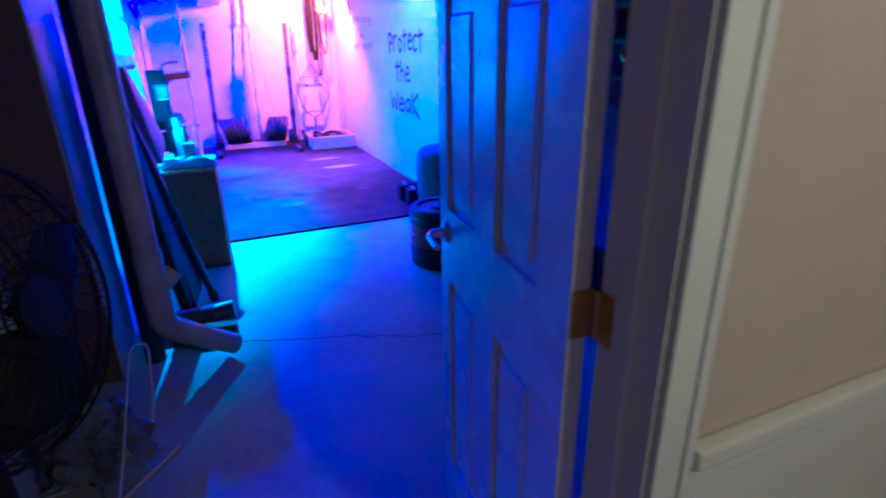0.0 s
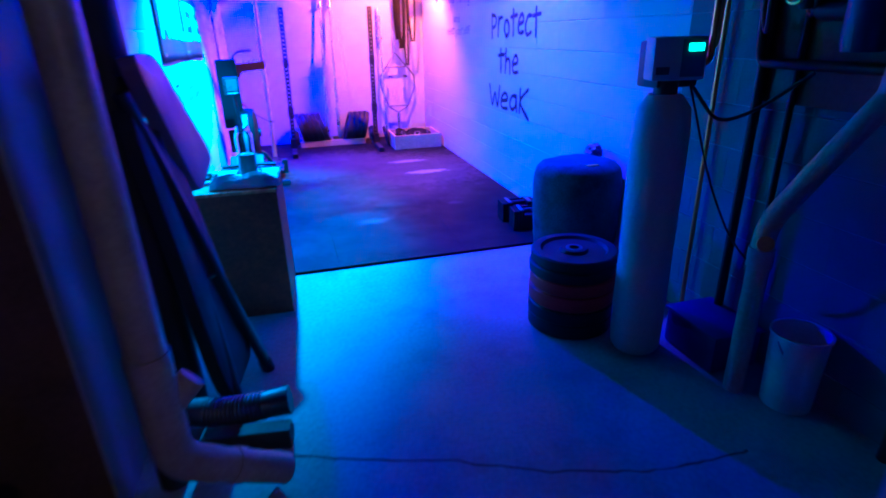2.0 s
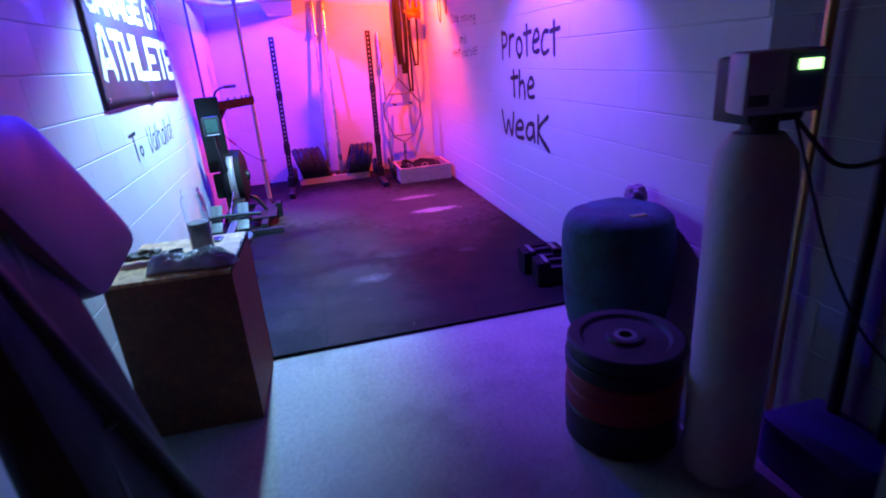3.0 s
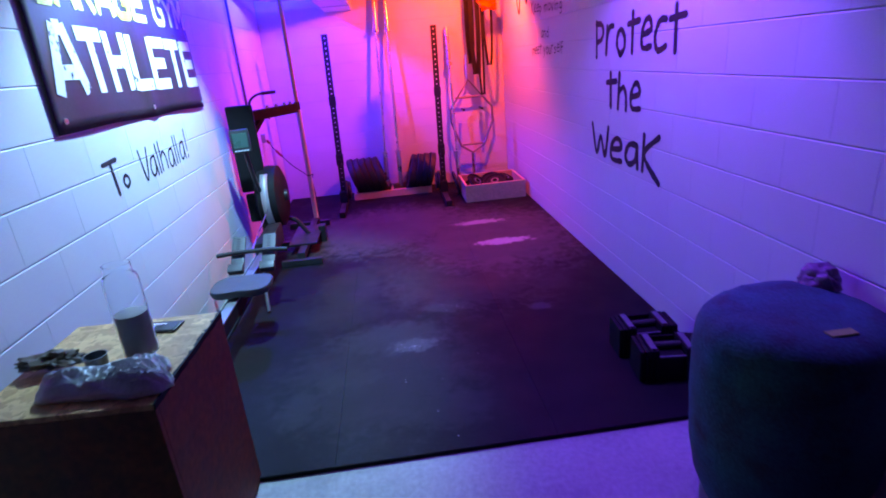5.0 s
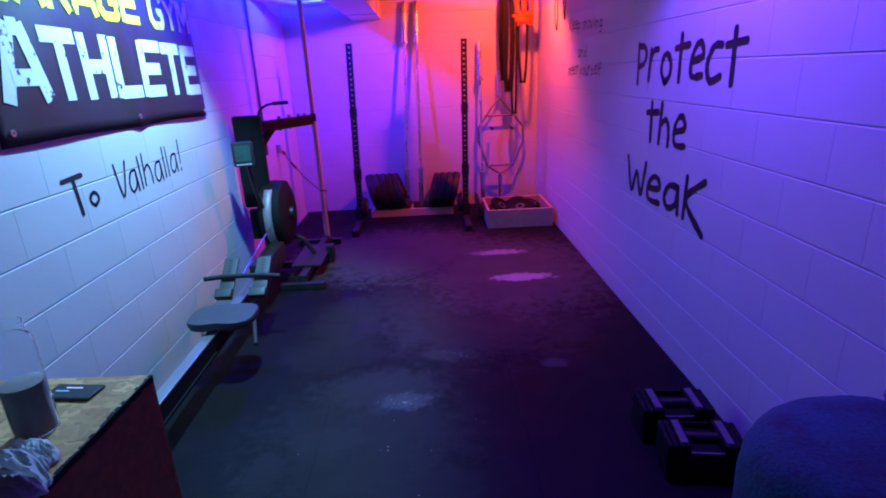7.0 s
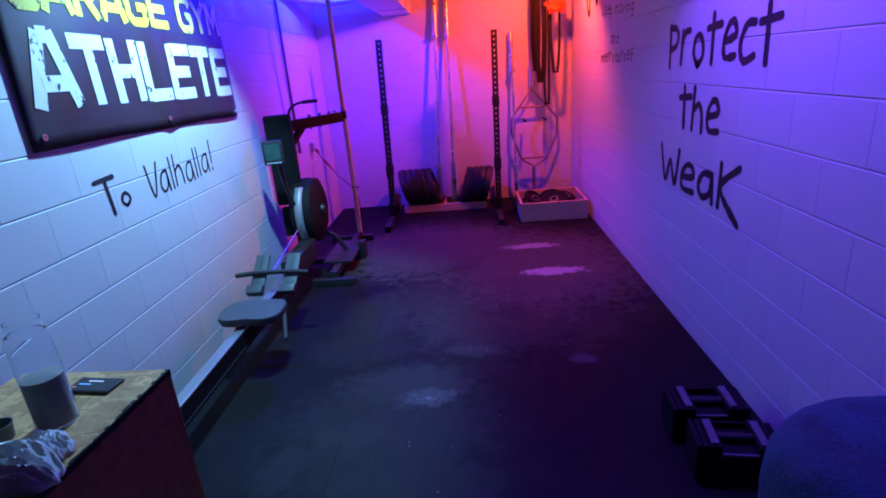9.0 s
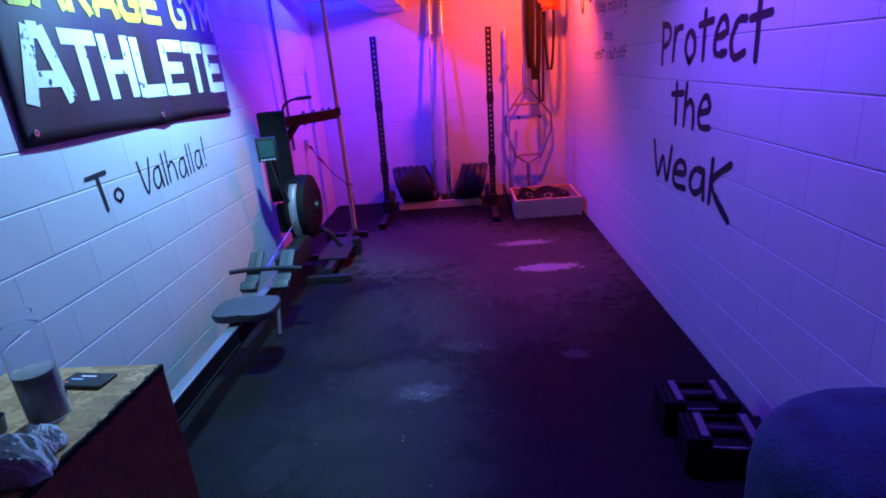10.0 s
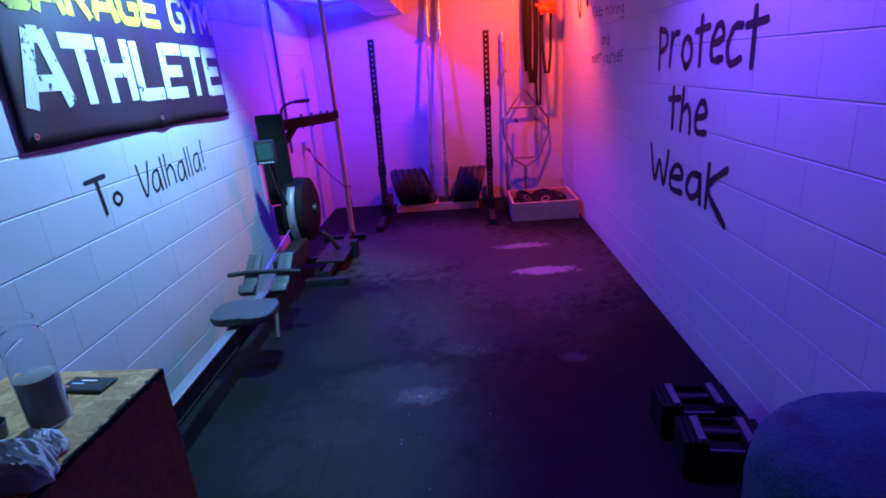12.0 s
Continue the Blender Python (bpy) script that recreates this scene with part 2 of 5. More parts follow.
def box(x0, x1, y0, y1, z0, z1, bevel=0.0, bm=None, turn=None):
    bm2 = bmesh.new()
    m = Matrix.Translation(((x0 + x1) / 2, (y0 + y1) / 2, (z0 + z1) / 2)) @ Matrix.Diagonal((x1 - x0, y1 - y0, z1 - z0, 1))
    bmesh.ops.create_cube(bm2, size=1, matrix=m)
    if bevel:
        bmesh.ops.bevel(bm2, geom=bm2.edges[:], offset=bevel, segments=2, affect="EDGES", profile=0.6)
    if turn:
        bmesh.ops.transform(bm2, matrix=turn, verts=bm2.verts)
    return merge(bm, bm2)


def merge(bm, bm2):
    if bm is None:
        return bm2
    me = bpy.data.meshes.new("tmp")
    bm2.to_mesh(me)
    bm2.free()
    bm.from_mesh(me)
    bpy.data.meshes.remove(me)
    return bm


def tube(points, r, seg=12, bm=None, caps=True, closed=False):
    """A round tube along a line of points; r a number or one for each point."""
    bm = bm or bmesh.new()
    pts = [Vector(p) for p in points]
    n = len(pts)
    rings, side = [], None
    for i, p in enumerate(pts):
        a = pts[(i - 1) % n] if closed or i else p
        b = pts[(i + 1) % n] if closed or i < n - 1 else p
        d = (b - a).normalized()
        if side is None:
            side = d.orthogonal().normalized()
        side = (side - d * side.dot(d)).normalized()
        up = d.cross(side)
        rr = r[i] if isinstance(r, (list, tuple)) else r
        rings.append([bm.verts.new(p + (side * math.cos(k * math.tau / seg) + up * math.sin(k * math.tau / seg)) * rr) for k in range(seg)])
    for i in range(n if closed else n - 1):
        q, w = rings[i], rings[(i + 1) % n]
        for k in range(seg):
            bm.faces.new((q[k], q[(k + 1) % seg], w[(k + 1) % seg], w[k]))
    if caps and not closed:
        bm.faces.new(rings[0][::-1])
        bm.faces.new(rings[-1])
    return bm


def lathe(profile, at=(0, 0, 0), axis="z", seg=40, bm=None):
    """A turned body: profile of (radius, height) round an axis through at."""
    bm = bm or bmesh.new()
    rot = {"z": Matrix(), "x": Matrix.Rotation(radians(90), 4, "Y"), "y": Matrix.Rotation(radians(-90), 4, "X")}[axis]
    m = Matrix.Translation(at) @ rot
    rings = []
    for r, hgt in profile:
        if r < 1e-5:
            rings.append([bm.verts.new(m @ Vector((0, 0, hgt)))] * seg)
        else:
            rings.append([bm.verts.new(m @ Vector((r * math.cos(k * math.tau / seg), r * math.sin(k * math.tau / seg), hgt))) for k in range(seg)])
    for q, w in zip(rings, rings[1:]):
        for k in range(seg):
            f = [q[k], q[(k + 1) % seg], w[(k + 1) % seg], w[k]]
            f = list(dict.fromkeys(f))
            if len(f) > 2:
                bm.faces.new(f)
    return bm


def bent(points, r=0.05, steps=6):
    """Rounds the corners of a line of points."""
    pts = [Vector(p) for p in points]
    out = [pts[0]]
    for a, b, c in zip(pts, pts[1:], pts[2:]):
        d = min(r, (a - b).length * 0.48, (c - b).length * 0.48)
        s, e = b + (a - b).normalized() * d, b + (c - b).normalized() * d
        for k in range(steps + 1):
            t = k / steps
            out.append(s * (1 - t) ** 2 + b * 2 * t * (1 - t) + e * t * t)
    return out + [pts[-1]]


def lump(at, size, seed, rough=0.35, cuts=4, flat=True):
    """A soft crumpled body."""
    bm = bmesh.new()
    bmesh.ops.create_icosphere(bm, subdivisions=cuts, radius=1)
    for v in bm.verts:
        d = v.co.normalized()
        k = 1 + rough * noise.fractal(d * 1.6 + Vector((seed, 0, 0)), 0.7, 2.2, 5)
        v.co = Vector((d.x * size[0] * k, d.y * size[1] * k, d.z * size[2] * k))
        if flat and v.co.z < 0:
            v.co.z *= 0.25
    zmin = min(v.co.z for v in bm.verts)
    for v in bm.verts:
        v.co += Vector((at[0], at[1], at[2] - zmin))
    return bm


# ---- structure ----
W, FAR, TOP, DARK_END = 2.79, 9.40, 2.36, 3.50
DY0, DY1, DX0, DX1 = 0.332, 0.468, 0.24, 1.22
structure = lambda ob, label, category: tagged(ob, label, category, kind="structure")
structure(mesh_ob("floor", box(-1.2, W + 0.2, -3.2, FAR + 0.2, -0.15, 0.0), CONCRETE), "worn grey concrete basement floor slab", "floor")
wall_left = structure(mesh_ob("wall_left", box(-0.2, -0.0035, 2.75, FAR + 0.2, 0, 2.6), MORTAR), "white painted concrete block wall", "wall")
wall_right = structure(mesh_ob("wall_right", box(W + 0.0035, W + 0.2, DARK_END, FAR + 0.2, 0, 2.6), MORTAR), "white painted concrete block wall with writing", "wall")
wall_bare = structure(mesh_ob("wall_bare", box(W + 0.0035, W + 0.2, DY1, DARK_END, 0, 2.6), CONCRETE), "darker grey concrete block wall behind pipework", "wall")
wall_far = structure(mesh_ob("wall_far", box(-0.006, W + 0.006, FAR + 0.0025, FAR + 0.2, 0, 2.32), MORTAR), "white painted concrete block end wall", "wall")
structure(mesh_ob("wall_alcove", box(-1.2, -0.2, 2.75, 2.95, 0, 2.6), BLOCK), "painted wall behind the utility corner", "wall")
structure(mesh_ob("wall_side", box(-1.2, -1.0, -3.2, 2.75, 0, 2.6), BLOCK), "painted side wall of the utility corner", "wall")
structure(mesh_ob("wall_hall_end", box(-1.0, W + 0.2, -3.2, -3.0, 0, 2.6), BEIGE), "beige painted hall wall", "wall")
structure(mesh_ob("wall_hall_side", box(W + 0.006, W + 0.2, -3.0, DY0, 0, 2.6), BEIGE), "beige painted hall side wall", "wall")

# the wall with the doorway
bm = box(DX1, W + 0.2, DY0, DY1, 0, 2.6)
box(-1.0, DX0, DY0, DY1, 0, 2.6, bm=bm)
box(DX0, DX1, DY0, DY1, 2.06, 2.6, bm=bm)
structure(mesh_ob("wall_door", bm, BEIGE), "beige painted partition wall with a doorway", "wall")
# the far wall's wooden sill under the joists
structure(mesh_ob("sill_beam", box(0.0, W, 9.22, FAR + 0.2, 2.32, 2.36, 0.004), JOIST), "dark wooden sill plate on the end wall", "beam")
bm = box(-1.2, W + 0.2, -3.2, FAR + 0.2, 2.60, 2.66)
y = 0.95
while y < FAR:
    box(-1.2, W + 0.2, y, y + 0.04, TOP, 2.60, bm=bm)
    y += 0.406
box(-1.0, W, -3.0, DY0, 2.42, 2.45, bm=bm)
structure(mesh_ob("ceiling", bm, JOIST), "dark exposed wooden floor joists and subfloor", "ceiling")

# ---- doorway, door and hall trim ----
bm = box(DX1 - 0.015, DX1, DY0 - 0.002, DY1 + 0.002, 0, 2.06)
box(DX1 - 0.028, DX1 - 0.015, 0.382, 0.424, 0, 2.045, 0.003, bm=bm)
box(DX0, DX0 + 0.015, DY0 - 0.002, DY1 + 0.002, 0, 2.06, bm=bm)
box(DX0 + 0.015, DX0 + 0.028, 0.382, 0.424, 0, 2.045, 0.003, bm=bm)
box(DX0 + 0.015, DX1 - 0.015, DY0 - 0.002, DY1 + 0.002, 2.045, 2.06, bm=bm)
structure(mesh_ob("door_jamb", bm, WHITE_PAINT), "white painted door jamb with a stop", "door frame")
bm = bmesh.new()
for x0, x1 in ((DX1 - 0.009, DX1 + 0.066), (DX0 - 0.066, DX0 + 0.009)):
    box(x0, x1, DY0 - 0.017, DY0 - 0.0025, 0, 2.13, 0.004, bm=bm)
    edge = x1 - 0.02 if x0 > 1 else x0
    box(edge, edge + 0.02, DY0 - 0.023, DY0 - 0.017, 0, 2.13, 0.003, bm=bm)
box(DX0 + 0.010, DX1 - 0.010, DY0 - 0.017, DY0 - 0.0025, 2.052, 2.13, 0.004, bm=bm)
structure(mesh_ob("door_trim", bm, WHITE_PAINT), "cream painted door casing", "trim")
bm = box(DX1 + 0.067, W, DY0 - 0.034, DY0 - 0.001, 0.905, 0.945, 0.008)
box(DX1 + 0.067, W, DY0 - 0.020, DY0 - 0.001, 0.865, 0.905, 0.004, bm=bm)
structure(mesh_ob("chair_rail", bm, WHITE_PAINT), "cream painted rail on the hall wall", "trim")
structure(mesh_ob("wainscot", box(DX1 + 0.067, W, DY0 - 0.012, DY0 - 0.001, 0.0, 0.865), WHITE_PAINT), "pale painted panel under the rail", "wall panel")


def panel_door():
    """A six-panel door, hinged at its own origin and swung open."""
    door = thing("door", "white six-panel door standing open, dimly lit", "door", kind="structure")
    door.matrix_basis = pose(1.195, 0.487, 0, 0, 0, -6.3)
    L, X0, X1, H = 0.745, -0.037, 0.0, 2.03
    bm = box(X0 + 0.012, X1 - 0.012, 0.001, L - 0.001, 0.012, H)
    stiles = [(0, 0.126), (0.333, 0.467), (0.675, L)]
    rails = [(0.012, 0.23), (0.905, 1.125), (1.66, 1.77), (1.93, H)]
    for a, b in stiles:
        box(X0, X1, a, b, 0.012, H, 0.003, bm=bm)
    for a, b in rails:
        for c, d in ((0.126, 0.333), (0.467, 0.675)):
            box(X0 + 0.0005, X1 - 0.0005, c - 0.002, d + 0.002, a, b, 0.003, bm=bm)
    part("leaf", bm, DOOR_PAINT, door, smooth=False)
    for a, b in zip(rails, rails[1:]):
        for c, d in ((0.126, 0.333), (0.467, 0.675)):
            part("panel", box(X0 + 0.004, X1 - 0.004, c + 0.035, d - 0.035, a[1] + 0.035, b[0] - 0.035, 0.007), DOOR_PAINT, door, smooth=False)
    for s in (-1, 1):
        x = X0 if s < 0 else X1
        ky, kz = L - 0.052, 1.05
        h = part("handle", lathe([(0, 0), (0.031, 0), (0.031, s * 0.006), (0.014, s * 0.012), (0.012, s * 0.045), (0, s * 0.045)], (x, ky, kz), "x", 24), CHROME, door, "bright chrome door lever")
        part("lever", tube(bent([(x + s * 0.045, ky, kz), (x + s * 0.058, ky - 0.02, kz), (x + s * 0.058, ky - 0.105, kz - 0.004)], 0.015), [0.009] * 9 + [0.007], 12), CHROME, h)
    part("latch_plate", box(X0 + 0.006, X1 - 0.006, L - 0.001, L + 0.0015, 1.02, 1.08), BRASS, door)
    part("latch_bolt", box(X0 + 0.012, X1 - 0.012, L + 0.0015, L + 0.010, 1.04, 1.06, 0.002), BRASS, door)
    for z in (0.25, 1.13, 1.83):
        bm = tube([(0.011, -0.010, z - 0.045), (0.011, -0.010, z + 0.045)], 0.007, 12)
        box(X0 + 0.003, 0.006, -0.0028, -0.0004, z - 0.045, z + 0.045, bm=bm)
        box(0.008, 0.0105, -0.062, -0.012, z - 0.045, z + 0.045, bm=bm)
        hinge = part("hinge", bm, BRASS, door, "worn brass hinge")
        for dz in (-0.03, 0.0, 0.03):
            part("screw", lathe([(0, 0), (0.0035, 0), (0.003, -0.0012), (0, -0.0014)], (X0 + 0.018 + 0.006 * (dz == 0), -0.0028, z + dz), "y", 12), BRASS, hinge)


panel_door()


# ---- rubber mats ----
def floor_mat(x0, x1, y0, y1):
    ob = mesh_ob("rubber_mat", box(x0 + 0.0003, x1 - 0.0003, y0 + 0.0003, y1 - 0.0003, 0, 0.02, 0.0009), RUBBER)
    return tagged(ob, "black rubber gym mat marked with chalk dust", "mat", "rubber mats on the floor")


for x0, x1 in ((0.03, 0.96), (0.96, 1.89), (1.89, W - 0.005)):
    cuts = (4.466, 6.95, FAR - 0.01) if x0 > 1.5 else (4.466, 6.29, 8.12, FAR - 0.01)
    for y0, y1 in zip(cuts, cuts[1:]):
        floor_mat(x0, x1, y0, y1)


# ---- plyo box ----
def plyo_box():
    t = thing("plyo_box", "tall strand-board plyometric box with worn edges", "box")
    m = pose(0.40, 4.225, 0, 0, 0, -2)
    H, a, b = 0.752, 0.25, 0.275
    # All panels but the top take the shaded board colour.
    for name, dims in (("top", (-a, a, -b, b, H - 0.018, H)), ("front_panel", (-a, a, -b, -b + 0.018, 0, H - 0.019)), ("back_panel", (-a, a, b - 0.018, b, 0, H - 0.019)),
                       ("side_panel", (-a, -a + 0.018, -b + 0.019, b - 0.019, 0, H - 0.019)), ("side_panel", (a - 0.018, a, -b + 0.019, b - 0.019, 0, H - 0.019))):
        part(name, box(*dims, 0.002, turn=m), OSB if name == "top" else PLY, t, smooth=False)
    edge, rng = bmesh.new(), random.Random(4)
    y = -b
    while y < b - 0.01:
        l = rng.uniform(0.006, 0.03)
        w = rng.uniform(0.002, 0.011)
        box(a - w, a + 0.0015, y, min(y + l, b), H - 0.019 + rng.uniform(0, 0.004), H + rng.uniform(0.0006, 0.002), bm=edge, turn=m)
        y += l
    part("worn_edge", edge, MATTE, t, "dark chipped edge", smooth=False)


plyo_box()


# ---- sandbag, plates, softener ----
bag = thing("sandbag", "large teal canvas sandbag with a dark rounded top", "sandbag")
BAG_X, BAG_Y = 2.502, 4.02
bm = lathe([(0, 0.0), (0.18, 0.0), (0.215, 0.03), (0.25, 0.12), (0.274, 0.24), (0.282, 0.42), (0.281, 0.58), (0.276, 0.655), (0.262, 0.695), (0.235, 0.720), (0.19, 0.731), (0.10, 0.734), (0, 0.735)], (0, 0, 0), seg=72)
bmesh.ops.subdivide_edges(bm, edges=[e for e in bm.edges if e.calc_length() > 0.05], cuts=2, use_grid_fill=True)
for v in bm.verts:
    d = Vector((v.co.x, v.co.y, 0))
    k = noise.fractal(v.co * 5.0, 0.8, 2.1, 4)
    if v.co.z > 0.001:
        v.co += d * (0.022 * k) + Vector((0, 0, 0.010 * k * min(1.0, v.co.z * 3)))
    v.co += Vector((BAG_X, BAG_Y, 0))
part("body", bm, TEAL, bag)


def bumper(at, r, thick, mat, tilt=0.0, label="black rubber bumper plate", group=""):
    t = thing("bumper_plate", label, "weight plate", group)
    prof = [(0.026, 0), (r * 0.3, 0), (r * 0.34, thick * 0.25), (r * 0.72, thick * 0.25), (r * 0.78, 0), (r - 0.008, 0), (r, 0.008), (r, thick - 0.008), (r - 0.008, thick), (r * 0.78, thick), (r * 0.72, thick * 0.75), (r * 0.34, thick * 0.75), (r * 0.3, thick), (0.026, thick), (0.026, 0)]
    part("disc", lathe(prof, seg=48), mat, t)
    part("hub", lathe([(0.0262, -0.001), (0.045, -0.001), (0.045, thick + 0.001), (0.0262, thick + 0.001), (0.0262, -0.001)], seg=24), HUB, t)
    t.matrix_basis = at
    return t


z = 0.0
for thick, mat, lab in ((0.085, BLACK_RUBBER, "black rubber bumper plate at the bottom of a stack"), (0.075, BLACK_RUBBER, "black rubber bumper plate in a stack"), (0.085, RED_RUBBER, "red rubber bumper plate in a stack"),
                        (0.07, RED_RUBBER, "red rubber bumper plate in a stack"), (0.06, BLACK_RUBBER, "black rubber bumper plate in a stack"), (0.06, BLACK_RUBBER, "dark blue-black bumper plate topping a stack")):
    bumper(pose(2.122 + random.uniform(-0.008, 0.008), 3.345 + random.uniform(-0.008, 0.008), z), 0.225, thick, mat, label=lab, group="stacked bumper plates")
    z += thick + 0.001

# ---- racks, bars, plates at the far wall ----
def upright(x, y, lean):
    t = thing("squat_stand", "black steel squat stand upright with rows of holes", "squat stand", "squat stands")
    m = Matrix.Translation((x, y, 0)) @ Matrix.Rotation(radians(lean), 4, "Y")
    s, z0, z1, step = 0.030, 0.06, 1.86, 0.0508
    bm = bmesh.new()
    for sx in (-1, 1):
        box(*sorted((sx * s, sx * (s - 0.004))), -s, s, z0, z1, bm=bm)
        for sy in (-1, 1):
            box(*sorted((sx * 0.009, sx * (s - 0.004))), *sorted((sy * s, sy * (s - 0.004))), z0, z1, bm=bm)
    z = z0
    while z < z1:
        for sy in (-1, 1):
            box(-0.009, 0.009, *sorted((sy * s, sy * (s - 0.004))), z, min(z + step - 0.018, z1), bm=bm)
        z += step
    box(-s, s, -s, s, z1, z1 + 0.004, bm=bm)
    bmesh.ops.transform(bm, matrix=m, verts=bm.verts)
    part("post", bm, BLACK, t, smooth=False)
    part("foot", box(x - 0.03, x + 0.03, y - 0.50, y + 0.30, 0.02, 0.075, 0.004), BLACK, t, smooth=False)
    part("foot_cap", box(x - 0.032, x + 0.032, y - 0.51, y - 0.49, 0.02, 0.08, 0.004), BLACK_RUBBER, t, smooth=False)
    part("gusset", box(x - 0.045, x + 0.045, y - 0.06, y + 0.06, 0.075, 0.20, 0.004), BLACK, t, smooth=False)
    hook = box(-0.038, 0.038, -0.045, 0.036, 0.50, 0.62, 0.004, turn=m)
    box(-0.02, 0.02, -0.12, -0.045, 0.50, 0.53, 0.004, bm=hook, turn=m)
    box(-0.02, 0.02, -0.12, -0.105, 0.53, 0.58, 0.004, bm=hook, turn=m)
    part("bar_hook", hook, BLACK, t, smooth=False)
    part("sleeve", box(-0.036, 0.036, -0.036, 0.036, 1.15, 1.24, 0.003, turn=m), BLACK, t, smooth=False)
    return t


upright(0.735, 8.745, 1.3)
upright(1.885, 8.745, 1.0)


def barbell(bottom, top, label):
    t = thing("barbell", label, "barbell", "barbells against the wall")
    a, b = Vector(bottom), Vector(top)
    d = (b - a).normalized()
    L = (b - a).length
    part("shaft", tube([a + d * 0.42, a + d * (L - 0.42)], 0.0142, 16), STEEL, t)
    for s, e in ((0.0, 0.42), (L - 0.42, L)):
        sl = part("sleeve", tube([a + d * s, a + d * e], 0.025, 20), CHROME, t)
        k = 0.40 if s == 0 else L - 0.42
        part("collar", tube([a + d * k, a + d * (k + 0.025)], 0.038, 20), CHROME, sl)


barbell((1.235, 9.16, 0.10), (1.33, 9.36, 2.29), "long chrome barbell leaning upright on the end wall")
barbell((1.40, 9.16, 0.10), (1.455, 9.36, 2.29), "long chrome barbell leaning upright on the end wall")
barbell((2.12, 9.10, 0.03), (2.125, 9.34, 1.86), "shorter chrome bar leaning in the corner")

# low timber rack with bumper plates on edge
rack = thing("plate_rack", "low pale timber plate rack on the mat", "rack")
part("front_board", box(0.83, 1.76, 8.96, 8.995, 0.02, 0.10, 0.003), PINE, rack, smooth=False)
part("back_board", box(0.83, 1.76, 9.30, 9.335, 0.02, 0.10, 0.003), PINE, rack, smooth=False)
for x in (0.83, 1.275, 1.725):
    part("cross_board", box(x, x + 0.035, 8.996, 9.299, 0.02, 0.09, 0.003), PINE, rack, smooth=False)
for base, lean, n in ((0.905, -17, 5), (1.455, 16, 4)):
    x = base
    for k in range(n):
        th = 0.068
        m = Matrix.Translation((x, 9.14, 0.048)) @ Matrix.Rotation(radians(lean), 4, "Y") @ Matrix.Translation((0, 0, 0.22)) @ Matrix.Rotation(radians(90), 4, "Y")
        bumper(m, 0.222, th, BLACK_RUBBER, label="black bumper plate stored on edge, leaning", group="plates in the timber rack")
        x += th / math.cos(radians(lean)) + 0.003

# timber crate of small plates
crate = thing("plate_crate", "open pale timber crate standing in the corner", "crate")
for nm, d in (("front_board", (2.08, 2.745, 8.29, 8.315, 0.022, 0.21)), ("back_board", (2.08, 2.745, 8.86, 8.885, 0.022, 0.21)), ("side_board", (2.08, 2.105, 8.316, 8.859, 0.022, 0.21)), ("side_board", (2.72, 2.745, 8.316, 8.859, 0.022, 0.21)), ("bottom", (2.106, 2.719, 8.316, 8.859, 0.022, 0.04))):
    part(nm, box(*d, 0.003), PINE, crate, smooth=False)
for k in range(9):
    r = random.choice((0.10, 0.125, 0.14))
    m = pose(2.25 + 0.17 * (k % 3) + random.uniform(-0.02, 0.02), 8.45 + 0.13 * (k // 3), 0.075 + 0.07 * (k % 2) + random.uniform(0, 0.04), random.uniform(-25, 25), random.uniform(-35, 35), 0)
    bumper(m, r, 0.032, MATTE, label="small black weight plate tossed in a crate", group="small plates in the crate")


